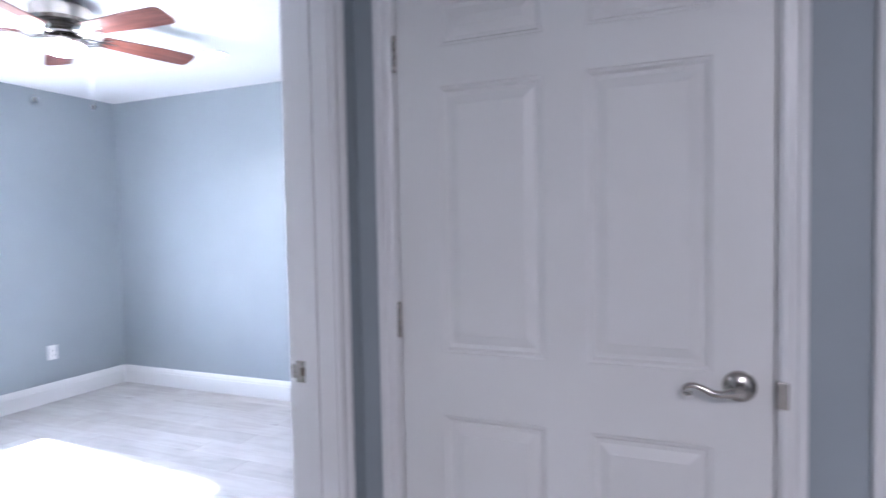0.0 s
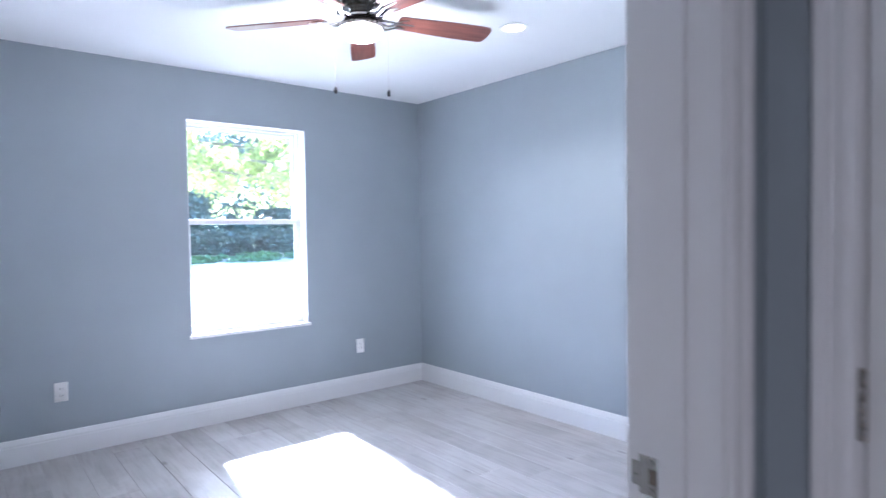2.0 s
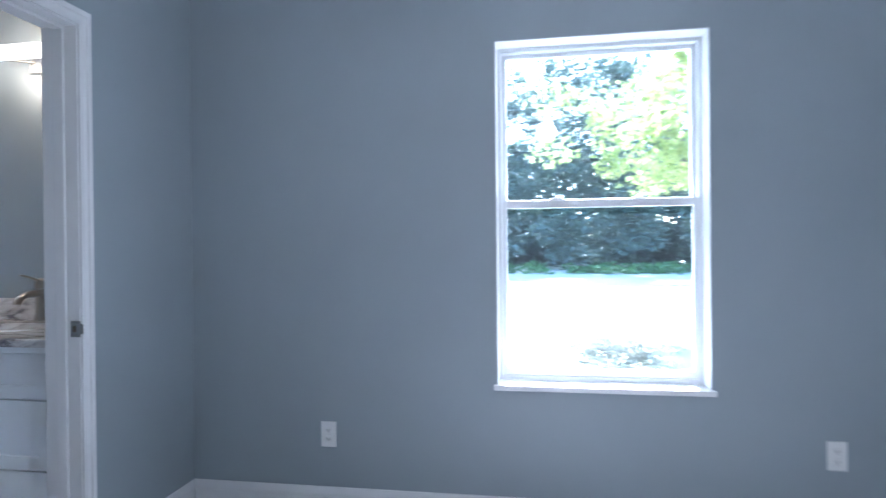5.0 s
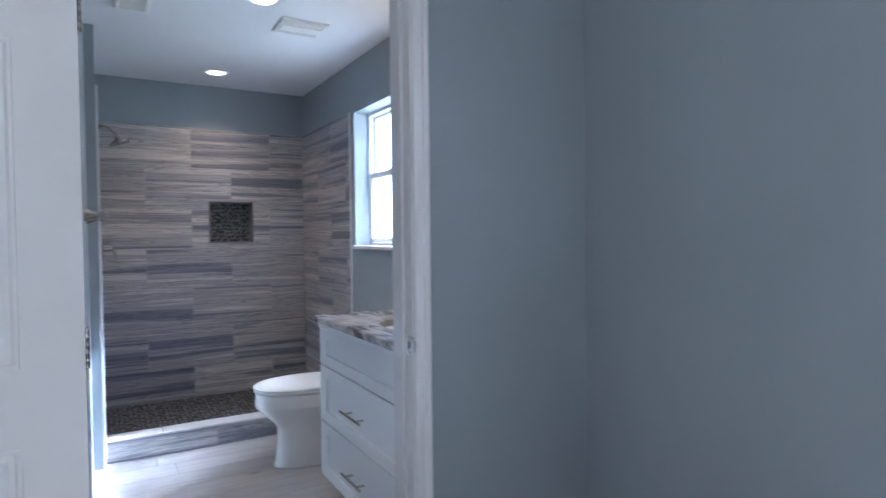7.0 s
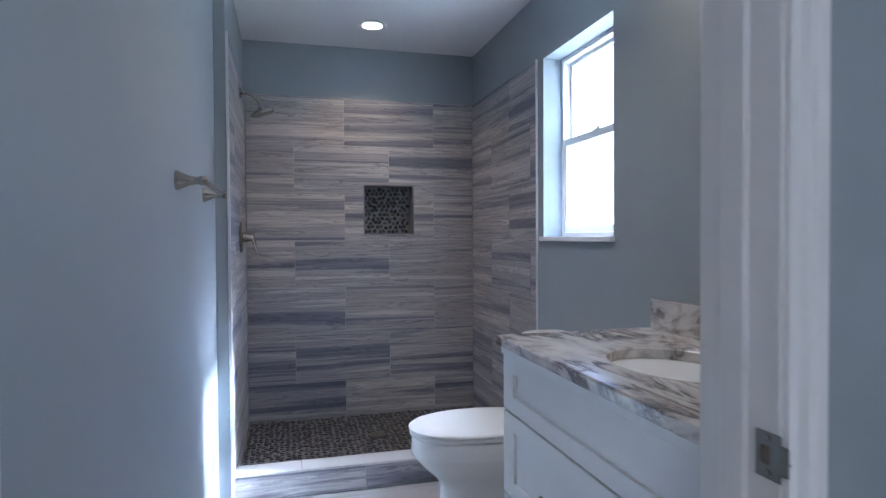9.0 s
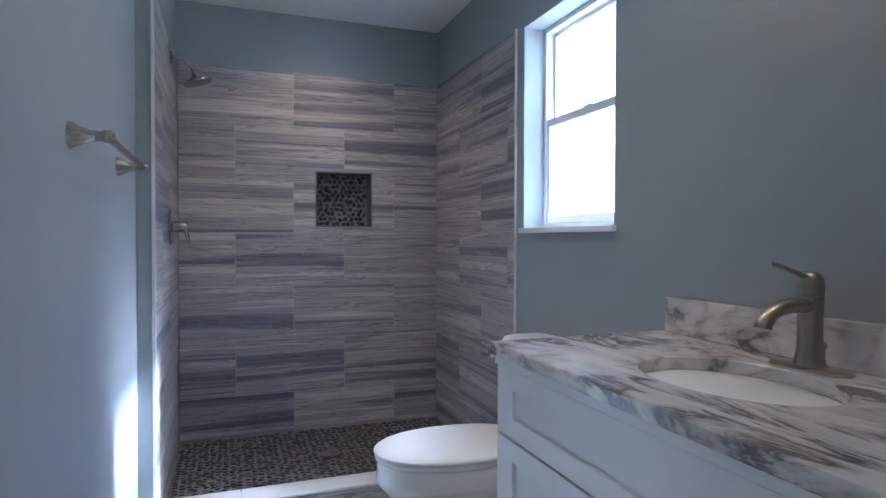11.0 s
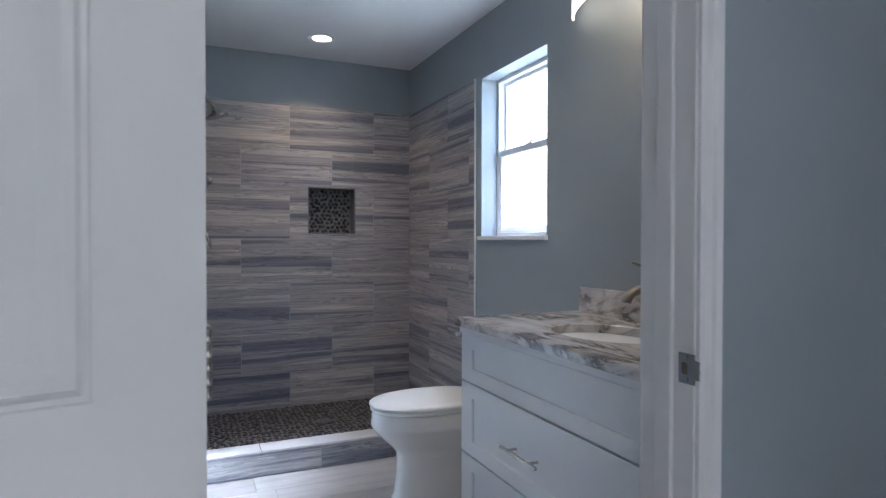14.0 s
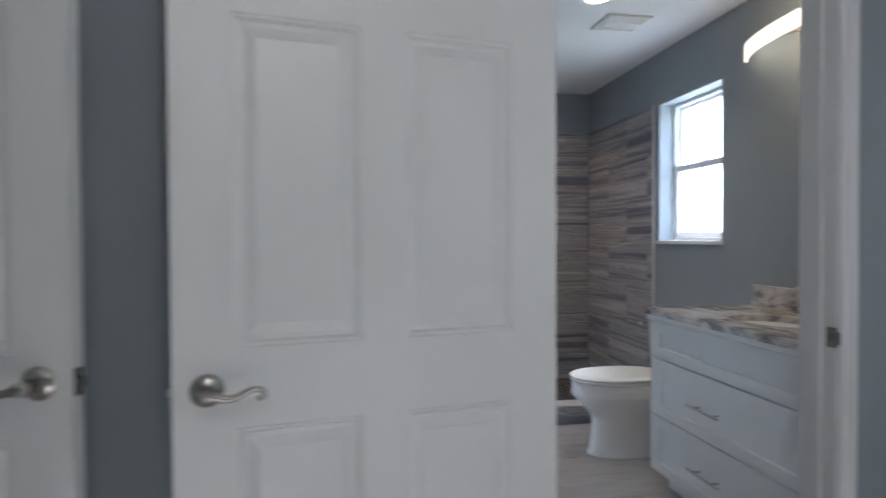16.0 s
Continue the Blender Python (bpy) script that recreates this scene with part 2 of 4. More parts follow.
CANGLOW = glow_mat("lit_lens", (1.0, 0.93, 0.80), 0.6)
SCONCE = glow_mat("lit_sconce_glass", (1.0, 0.82, 0.55), 0.28)
SILL = Mat("white_sill_stone", (0.8, 0.8, 0.79), 0.25).m
WIRE = Mat("black_wire", (0.02, 0.02, 0.02), 0.6).m


# ---- building helpers ----
def box(bm, x0, x1, y0, y1, z0, z1, bevel=0.0, seg=2):
    r = bmesh.ops.create_cube(bm, size=1.0)
    vs = r["verts"]
    bmesh.ops.scale(bm, vec=(x1 - x0, y1 - y0, z1 - z0), verts=vs)
    bmesh.ops.translate(bm, vec=((x0 + x1) / 2, (y0 + y1) / 2, (z0 + z1) / 2), verts=vs)
    if bevel:
        es = list({e for v in vs for e in v.link_edges})
        bmesh.ops.bevel(bm, geom=es, offset=bevel, segments=seg, affect="EDGES", profile=0.6)
    return bm


def boxes(*specs, bevel=0.0):
    bm = bmesh.new()
    for sp in specs:
        box(bm, *sp, bevel=bevel)
    return bm


def tube(bm, pts, radii, n=14, cap=True, flat=1.0):
    """A round bar along pts; radii: one number or one for each point."""
    pts = [Vector(p) for p in pts]
    if isinstance(radii, (int, float)):
        radii = [radii] * len(pts)
    rings = []
    up = None
    for i, p in enumerate(pts):
        d = (pts[min(i + 1, len(pts) - 1)] - pts[max(i - 1, 0)]).normalized()
        if up is None:
            up = Vector((0, 0, 1)) if abs(d.z) < 0.9 else Vector((1, 0, 0))
        side = d.cross(up).normalized()
        up = side.cross(d).normalized()
        rings.append([bm.verts.new(p + (side * math.cos(a) + up * math.sin(a) * flat) * radii[i])
                      for a in (2 * math.pi * k / n for k in range(n))])
    for a, b in zip(rings, rings[1:]):
        for k in range(n):
            bm.faces.new((a[k], a[(k + 1) % n], b[(k + 1) % n], b[k]))
    if cap:
        bm.faces.new(rings[0][::-1])
        bm.faces.new(rings[-1])
    return bm


def lathe(bm, profile, center=(0, 0, 0), n=32, axis="Z", sx=1.0, sy=1.0):
    """Turns (radius, height) pairs round an axis."""
    rings = []
    c = Vector(center)
    for r, h in profile:
        ring = []
        for k in range(n):
            a = 2 * math.pi * k / n
            u, w = r * math.cos(a) * sx, r * math.sin(a) * sy
            v = {"Z": (u, w, h), "Y": (u, h, w), "X": (h, u, w)}[axis]
            ring.append(bm.verts.new(c + Vector(v)))
        rings.append(ring)
    for a, b in zip(rings, rings[1:]):
        for k in range(n):
            bm.faces.new((a[k], a[(k + 1) % n], b[(k + 1) % n], b[k]))
    bm.faces.new(rings[0][::-1])
    bm.faces.new(rings[-1])
    return bm


def finish(bm, smooth=None):
    bmesh.ops.recalc_face_normals(bm, faces=bm.faces)
    if smooth:
        for f in bm.faces:
            f.smooth = True
        for e in bm.edges:
            if len(e.link_faces) == 2 and e.calc_face_angle(0) > radians(smooth):
                e.smooth = False


def mesh_of(name, bm, mat, smooth=None):
    finish(bm, smooth)
    me = bpy.data.meshes.new(name)
    bm.to_mesh(me)
    bm.free()
    me.materials.append(mat)
    return me


def part(name, bm, mat, parent, label="", smooth=None):
    ob = new(name, mesh_of(name, bm, mat, smooth))
    ob.parent = parent
    if label:
        tagged(ob, label)
    return ob


def solid(name, bm, mat, label, category="", kind="structure", group="", smooth=None):
    return tagged(new(name, mesh_of(name, bm, mat, smooth)), label, category, group, kind)


def thing(name, label, category, m=None, kind="", group=""):
    ob = new(name)
    ob.empty_display_size = 0.1
    if m is not None:
        ob.matrix_world = m
    return tagged(ob, label, category, group, kind)


def piece(name, me, parent, m):
    ob = new(name, me)
    ob.parent = parent
    ob.matrix_basis = m
    return ob


# ---- plan ----
H = 2.463                    # ceiling
EAST, SOUTH = 3.416, -3.74   # bedroom faces; west face x = 0, north face y = 0
BATH_E, BATH_S, BATH_W = -0.13, -1.56, -3.35
DOOR_H = 2.04
HALL_N, HALL_E = -3.87, 1.10
WIN = (1.434, 2.311, 0.638, 2.122)
BWIN = (-2.195, -1.535, 1.222, 2.116)
BATH_DOOR = (-1.554, -0.699)
ENTRY = (0.02, 0.962)
HALL_DOOR = (-4.877, -3.99)

# ---- walls, floors, ceiling ----
w = WIN
b = BWIN
NT = 0.22
solid("wall_north", boxes(
    (-3.46, b[0], 0, NT, -0.1, H), (b[0], b[1], 0, NT, -0.1, b[2]), (b[0], b[1], 0, NT, b[3], H),
    (b[1], w[0], 0, NT, -0.1, H), (w[0], w[1], 0, NT, -0.1, w[2]), (w[0], w[1], 0, NT, w[3], H),
    (w[1], EAST + 0.12, 0, NT, -0.1, H)), WALL, "grey-blue painted outer wall with two window openings", "wall")
solid("wall_east", boxes((EAST, EAST + 0.12, HALL_N, 0, -0.1, H)), WALL, "plain grey-blue painted bedroom wall", "wall")
d0, d1 = BATH_DOOR
solid("wall_west", boxes(
    (BATH_E, 0, d1, 0, -0.1, H), (BATH_E, 0, d0, d1, DOOR_H, H), (BATH_E, 0, SOUTH, d0, -0.1, H)), WALL,
    "grey-blue painted wall with the bathroom doorway", "wall")
solid("wall_south", boxes(
    (-2.6, ENTRY[0], HALL_N, SOUTH, -0.1, H), (ENTRY[0], ENTRY[1], HALL_N, SOUTH, DOOR_H, H),
    (ENTRY[1], EAST, HALL_N, SOUTH, -0.1, H)), WALL, "grey-blue painted wall with the bedroom doorway", "wall")
solid("wall_bathroom_side", boxes((-3.46, BATH_E, BATH_S - 0.12, BATH_S, -0.1, H)), WALL, "grey-blue painted bathroom wall with a towel bar", "wall")
solid("wall_shower_return", boxes((-3.46, -2.212, BATH_S, -1.509, -0.1, H), bevel=0.004), WALL, "grey-blue painted furred wall end at the shower", "wall")
niche = (-0.757, -0.427, 1.246, 1.566)
solid("wall_shower_back", boxes(
    (-3.46, BATH_W, BATH_S, niche[0], -0.1, H), (-3.46, BATH_W, niche[1], 0, -0.1, H),
    (-3.46, BATH_W, niche[0], niche[1], -0.1, niche[2]), (-3.46, BATH_W, niche[0], niche[1], niche[3], H)), WALL,
    "grey-blue painted wall above the tiled shower", "wall")
h0, h1 = HALL_DOOR
solid("wall_hall_east", boxes(
    (HALL_E, HALL_E + 0.12, h1, HALL_N, -0.1, H), (HALL_E, HALL_E + 0.12, h0, h1, DOOR_H, H),
    (HALL_E, HALL_E + 0.12, -6.3, h0, -0.1, H)), WALL, "grey-blue painted hall wall with a closed door", "wall")
solid("wall_hall_south", boxes((-2.6, HALL_E + 0.12, -6.42, -6.3, -0.1, H)), WALL, "plain grey-blue painted hall wall", "wall")
solid("wall_hall_west", boxes((-2.72, -2.6, -6.42, SOUTH, -0.1, H)), WALL, "plain grey-blue painted hall wall", "wall")
solid("wall_hall_closet", boxes((1.7, 1.8, -5.0, -3.9, -0.1, H), (HALL_E + 0.12, 1.7, -5.0, -4.9, -0.1, H)), WALL,
      "grey-blue painted inside of the hall closet", "wall")
solid("ceiling", boxes((-3.46, EAST + 0.12, -6.42, NT, H, H + 0.15)), CEIL, "smooth white painted ceiling", "ceiling")
# slab above the ceiling, out of view, added to keep sun off the rooms
solid("roof", boxes((-4.2, EAST + 0.9, -7.2, 0.75, H + 0.17, H + 0.3)), TRIM, "unseen roof slab with a short eave, added to block the sun", "roof")
floor = solid("floor", boxes((-3.46, EAST + 0.12, -6.42, NT, -0.12, -0.008)), GROUT, "grey washed-oak plank floor", "floor")


# ---- trims ----
CASING = [(0.004, 0.0), (0.004, 0.012), (0.012, 0.0165), (0.023, 0.0165), (0.026, 0.012), (0.034, 0.012), (0.039, 0.018), (0.053, 0.0195), (0.056, 0.016), (0.056, 0.0)]


def casing(name, a0, a1, h, to_world, label):
    """A mitred moulding round three sides of an opening; to_world takes (along, out, up)."""
    bm = bmesh.new()
    rings = []
    for d, t in CASING:
        rings.append([bm.verts.new(to_world(*p)) for p in ((a0 - d, t, 0.0), (a0 - d, t, h + d), (a1 + d, t, h + d), (a1 + d, t, 0.0))])
    for r, q in zip(rings, rings[1:]):
        for k in range(3):
            bm.faces.new((r[k], r[k + 1], q[k + 1], q[k]))
    return solid(name, bm, TRIM, label, "door casing")


def jamb(name, a0, a1, h, depth0, depth1, stop0, stop1, axis, label):
    """Lining boards of a doorway with their stops. axis: the way along which the wall runs."""
    t, s = 0.018, 0.011
    bm = bmesh.new()

    def put(u0, u1, v0, v1, z0, z1):
        if axis == "y":
            box(bm, v0, v1, u0, u1, z0, z1, bevel=0.002)
        else:
            box(bm, u0, u1, v0, v1, z0, z1, bevel=0.002)
    put(a0 - 0.004, a0 + 0.001, depth0, depth1, 0, h)
    put(a1 - 0.001, a1 + 0.004, depth0, depth1, 0, h)
    put(a0, a1, depth0, depth1, h - 0.004, h + 0.003)
    put(a0 + 0.001, a0 + s, stop0, stop1, 0, h - 0.004)
    put(a1 - s, a1 - 0.001, stop0, stop1, 0, h - 0.004)
    put(a0 + s, a1 - s, stop0, stop1, h - 0.004 - s, h - 0.004)
    return solid(name, bm, TRIM, label, "door jamb")


jamb("door_jamb", d0, d1, DOOR_H, BATH_E - 0.004, 0.004, -0.085, -0.045, "y", "white painted jamb of the bathroom doorway")
casing("trim_casing", d0, d1, DOOR_H, lambda a, o, z: (o + 0.0005, a, z), "white moulded casing round the bathroom doorway")
casing("trim_casing", d0, d1, DOOR_H, lambda a, o, z: (BATH_E - o - 0.0005, a, z), "white moulded casing inside the bathroom")
jamb("door_jamb", ENTRY[0], ENTRY[1], DOOR_H, HALL_N - 0.004, SOUTH + 0.004, -3.825, -3.785, "x", "white painted jamb of the bedroom doorway")
casing("trim_casing", ENTRY[0], ENTRY[1], DOOR_H, lambda a, o, z: (a, SOUTH + o + 0.0005, z), "white moulded casing on the bedroom side")
casing("trim_casing", ENTRY[0], ENTRY[1], DOOR_H, lambda a, o, z: (a, HALL_N - o - 0.0005, z), "white moulded casing on the hall side")
jamb("door_jamb", h0, h1, DOOR_H, HALL_E - 0.004, HALL_E + 0.124, HALL_E + 0.045, HALL_E + 0.085, "y", "white painted jamb of the hall closet")
casing("trim_casing", h0, h1, DOOR_H, lambda a, o, z: (HALL_E - o - 0.0005, a, z), "white moulded casing round the hall closet door")
casing("trim_casing", -5.95, -5.10, DOOR_H, lambda a, o, z: (HALL_E - o - 0.0005, a, z), "white moulded casing further along the hall")

BASE = [(0.0, 0.0), (0.014, 0.0), (0.014, 0.108), (0.0115, 0.113), (0.0115, 0.124), (0.008, 0.136), (0.004, 0.150), (0.0, 0.153)]


def baseboard(name, p, q, out, label="white moulded baseboard along the wall"):
    bm = bmesh.new()
    ends = [[bm.verts.new((x + out[0] * (o + 0.0005), y + out[1] * (o + 0.0005), z)) for o, z in BASE] for x, y in (p, q)]
    for k in range(len(BASE) - 1):
        bm.faces.new((ends[0][k], ends[0][k + 1], ends[1][k + 1], ends[1][k]))
    bm.faces.new(ends[0])
    bm.faces.new(ends[1][::-1])
    return solid(name, bm, TRIM, label, "baseboard")


baseboard("baseboard", (0.0, 0.0), (EAST, 0.0), (0, -1))
baseboard("baseboard", (EAST, -0.0145), (EAST, SOUTH), (-1, 0))
baseboard("baseboard", (0.0, -0.0145), (0.0, d1 + 0.057), (1, 0))
baseboard("baseboard", (0.0, d0 - 0.057), (0.0, SOUTH + 0.0145), (1, 0))
baseboard("baseboard", (ENTRY[1] + 0.057, SOUTH), (EAST - 0.0145, SOUTH), (0, 1))
baseboard("baseboard", (ENTRY[1] + 0.057, HALL_N), (HALL_E, HALL_N), (0, -1))
baseboard("baseboard", (HALL_E, h0 - 0.057), (HALL_E, -5.03), (-1, 0))


# ---- doors ----
def panel_face(bm, W, Hd, y, sign, grid_x, grid_z):
    """One face of a six-panel leaf: flat stiles and rails, moulded and raised panels."""
    def v(x, d, z):
        return bm.verts.new((x, y - sign * d, z))
    for i in range(len(grid_x) - 1):
        for k in range(len(grid_z) - 1):
            xa, xb, za, zb = grid_x[i], grid_x[i + 1], grid_z[k], grid_z[k + 1]
            if i % 2 and k % 2:
                rings = []
                for inset, depth in ((0, 0), (0.003, 0.003), (0.009, 0.004), (0.015, 0.011), (0.025, 0.0115), (0.046, 0.0035), (0.049, 0.002)):
                    rings.append([v(xa + inset, depth, za + inset), v(xb - inset, depth, za + inset), v(xb - inset, depth, zb - inset), v(xa + inset, depth, zb - inset)])
                for r, q in zip(rings, rings[1:]):
                    for n in range(4):
                        bm.faces.new((r[n], r[(n + 1) % 4], q[(n + 1) % 4], q[n]))
                bm.faces.new(rings[-1])
            else:
                bm.faces.new((v(xa, 0, za), v(xb, 0, za), v(xb, 0, zb), v(xa, 0, zb)))


def leaf_mesh(W, Hd=2.025, T=0.035):
    s, mu = 0.118, 0.10
    p = (W - 2 * s - mu) / 2
    gx = [0, s, s + p, s + p + mu, W - s, W]
    gz = [0, 0.23, 0.845, 1.01, 1.70, 1.80, 1.92, Hd]
    bm = bmesh.new()
    panel_face(bm, W, Hd, T / 2, 1, gx, gz)
    panel_face(bm, W, Hd, -T / 2, -1, gx, gz)
    for a, c in (((0, 0), (W, 0)), ((W, 0), (W, Hd)), ((W, Hd), (0, Hd)), ((0, Hd), (0, 0))):
        bm.faces.new([bm.verts.new(q) for q in ((a[0], -T / 2, a[1]), (c[0], -T / 2, c[1]), (c[0], T / 2, c[1]), (a[0], T / 2, a[1]))])
    bmesh.ops.remove_doubles(bm, verts=bm.verts, dist=0.0002)
    return bm


def lever(bm, x, z, y, side, way):
    """A scrolled lever handle with its rose; side: +1 or -1 of the leaf, way: the lever's direction along x."""
    prof = [(0.034, 0.0), (0.034, 0.004), (0.031, 0.009), (0.022, 0.013), (0.014, 0.016), (0.0125, 0.034), (0.014, 0.040), (0.0145, 0.056), (0.011, 0.060)]
    lathe(bm, [(r, side * h) for r, h in prof], (x, y, z), 28, "Y")
    o = y + side * 0.050
    pts = [(0.0, 0.0), (0.018, -0.004), (0.036, -0.009), (0.054, -0.008), (0.072, 0.001), (0.088, 0.007), (0.102, 0.006), (0.110, -0.001), (0.1105, -0.009), (0.105, -0.0145), (0.098, -0.012), (0.0975, -0.006)]
    rad = [0.011, 0.0095, 0.0085, 0.0075, 0.007, 0.0065, 0.006, 0.0055, 0.005, 0.0045, 0.004, 0.003]
    tube(bm, [(x + way * a, o, z + c) for a, c in pts], rad, 12)


def make_door(name, label, W, hinge, rz, hz=0.97, hinges=True, T=0.035, off=0.0):
    d = thing(name, label, "door", pose(hinge[0], hinge[1], 0.008, 0, 0, rz), "structure")
    lf = leaf_mesh(W, 2.025, T)
    bmesh.ops.translate(lf, vec=(0, off, 0), verts=lf.verts)
    part("door_leaf", lf, DOORP, d)
    hx = W - 0.066
    for side in (1, -1):
        bm = bmesh.new()
        lever(bm, hx, hz, off + side * T / 2, side, -1)
        part("door_handle", bm, NICKEL, d, "brushed nickel scroll lever handle", smooth=40)
    part("latch_plate", boxes((W - 0.0005, W + 0.0015, off - 0.0125, off + 0.0125, hz - 0.028, hz + 0.028), (W, W + 0.011, off - 0.007, off + 0.007, hz - 0.009, hz + 0.009), bevel=0.001), NICKEL, d, "brushed nickel latch plate")
    return d


make_door("door_1", "white six-panel bathroom door swung wide open against the wall", 0.873, (0.040, -1.544), -79.5, 0.928)
make_door("door_2", "white six-panel bedroom door standing open along the wall", 0.86, (0.040, -3.426), 79.8, 0.955)
make_door("door_3", "white six-panel hall closet door, closed", h1 - h0 - 0.008, (HALL_E + 0.022, h1 - 0.004), -90, 0.985)


def butt_hinge(at, rz, label, leaves=True):
    """Two leaves and a knuckle; the flat leaves lie in the local xz plane."""
    hg = thing("hinge", label, "hinge", pose(*at, 0, 0, rz), "", "door hinges")
    for s in ((1, -1) if leaves else ()):
        bm = boxes((min(s * 0.004, s * 0.033), max(s * 0.004, s * 0.033), -0.0015, 0.001, -0.045, 0.045), bevel=0.0008)
        for zz in (-0.032, 0.0, 0.032):
            lathe(bm, [(0.004, -0.001), (0.004, -0.0022), (0.002, -0.003)], (s * (0.016 + (0.008 if zz == 0 else 0)), 0, zz), 10, "Y")
        part("hinge_leaf", bm, NICKEL, hg)
    bm = bmesh.new()
    for i in range(5):
        z = -0.045 + i * 0.018
        lathe(bm, [(0.0055, z + 0.0006), (0.006, z + 0.0012), (0.006, z + 0.0166), (0.0055, z + 0.0174)], (0, -0.004, 0), 12)
    lathe(bm, [(0.004, 0.045), (0.005, 0.048), (0.002, 0.051)], (0, -0.004, 0), 12)
    part("knuckle", bm, NICKEL, hg, smooth=40)
    return hg


for z in (0.22, 1.04, 1.80):
    butt_hinge((0.020, d0 + 0.0115, z), 180, "brushed nickel butt hinge on the bathroom jamb")
for z in (0.22, 1.10, 1.80):
    butt_hinge((HALL_E - 0.004, h1 - 0.002, z), -90, "brushed nickel hinge knuckle on the hall closet door", False)


def strike(at, rz, label):
    """A strike plate with a lip and a latch hole; its face looks along local -y."""
    st = thing("strike_plate", label, "strike plate", pose(*at, 0, 0, rz), "", "strike plates")
    bm = boxes((-0.019, -0.010, -0.0025, 0, -0.0285, 0.0285), (0.003, 0.019, -0.0025, 0, -0.0285, 0.0285),
               (-0.010, 0.003, -0.0025, 0, 0.011, 0.0285), (-0.010, 0.003, -0.0025, 0, -0.0285, -0.011))
    tube(bm, [(0.019, -0.0015, -0.002), (0.026, -0.003, -0.002), (0.031, 0.002, -0.002)], [0.0015, 0.0015, 0.0015], 8)
    box(bm, 0.018, 0.031, -0.003, -0.0005, -0.018, 0.018, bevel=0.001)
    part("plate", bm, NICKEL, st)
    part("latch_hole", boxes((-0.010, 0.003, -0.001, 0.0005, -0.011, 0.011)), BARK, st)
    for z in (-0.021, 0.021):
        part("screw", lathe(bmesh.new(), [(0.0042, -0.0025), (0.0042, -0.0036), (0.002, -0.0042)], (0, 0, z), 12, "Y"), NICKEL, st)
    return st


strike((-0.012, d1 - 0.001, 0.957), 0, "brushed nickel strike plate on the bathroom jamb")
strike((ENTRY[1] - 0.001, SOUTH - 0.030, 0.992), 90 + 180, "brushed nickel strike plate on the bedroom jamb").matrix_world = pose(ENTRY[1] - 0.001, SOUTH - 0.030, 0.975, 0, 0, -90) @ Matrix.Diagonal((-1, 1, 1, 1))
solid("strike_lip", boxes((HALL_E - 0.0225, HALL_E - 0.004, h0 - 0.020, h0 + 0.001, 0.957, 1.013), bevel=0.001), NICKEL, "brushed nickel strike lip on the hall closet jamb", "strike plate", "")


# ---- windows ----
def make_window(name, x0, x1, z0, z1, label, glass, sill_out, lock=True):
    wd = thing(name, label, "window", pose(0, 0, 0), "structure")
    ya, yb = 0.100, 0.170
    zm = (z0 + z1) / 2 + (0.04 if lock else 0.02)
    f = 0.021
    part("window_frame", boxes((x0, x0 + f, ya, yb, z0, z1), (x1 - f, x1, ya, yb, z0, z1), (x0 + f, x1 - f, ya, yb, z1 - f, z1), (x0 + f, x1 - f, ya, yb, z0, z0 + f), bevel=0.003), VINYL, wd)

    def sash(nm, za, zb, y0, y1, rail_t, rail_b):
        s = 0.020
        xa, xb = x0 + f + 0.001, x1 - f - 0.001
        o = part(nm, boxes((xa, xa + s, y0, y1, za, zb), (xb - s, xb, y0, y1, za, zb), (xa + s, xb - s, y0, y1, zb - rail_t, zb), (xa + s, xb - s, y0, y1, za, za + rail_b), bevel=0.0035), VINYL, wd)
        p = part("pane", boxes((xa + s - 0.004, xb - s + 0.004, (y0 + y1) / 2 - 0.002, (y0 + y1) / 2 + 0.002, za + rail_b - 0.004, zb - rail_t + 0.004)), glass, o)
        p.visible_shadow = glass is not GLASS
        return o
    sash("upper_sash", zm - 0.012, z1 - f - 0.001, 0.137, 0.165, 0.018, 0.032)
    low = sash("lower_sash", z0 + f + 0.001, zm + 0.020, 0.105, 0.133, 0.036, 0.032)
    for fx in ((0.3, 0.7) if lock else (0.5,)):
        cx = x0 + (x1 - x0) * fx
        bm = boxes((cx - 0.030, cx + 0.030, 0.109, 0.131, zm + 0.020, zm + 0.027), bevel=0.002)
        lathe(bm, [(0.011, zm + 0.027), (0.010, zm + 0.036)], (cx, 0.120, 0), 14)
        tube(bm, [(cx, 0.120, zm + 0.034), (cx + 0.03, 0.113, zm + 0.034)], [0.006, 0.004], 8)
        part("sash_lock", bm, PLASTIC, low, "small sash lock")
    part("window_sill", boxes((x0 - 0.014, x1 + 0.014, -sill_out, -0.0005, z0 - 0.022, z0 + 0.001), (x0 + 0.0005, x1 - 0.0005, -0.001, ya + 0.004, z0 - 0.022, z0 + 0.001), bevel=0.003), SILL, wd, "white stone sill")
    return wd


make_window("window_1", *WIN, "white vinyl single-hung bedroom window with a white sill", GLASS, 0.022)
make_window("window_2", *BWIN, "small white single-hung bathroom window with frosted panes", FROST, 0.022, False)
# white plaster returns of the bedroom window
solid("trim_window_return", boxes((WIN[0], WIN[0] + 0.004, 0.0005, 0.100, WIN[2] + 0.002, WIN[3]), (WIN[1] - 0.004, WIN[1], 0.0005, 0.100, WIN[2] + 0.002, WIN[3]),
      (WIN[0] + 0.004, WIN[1] - 0.004, 0.0005, 0.100, WIN[3] - 0.004, WIN[3])), TRIM, "white painted return inside the bedroom window", "trim")


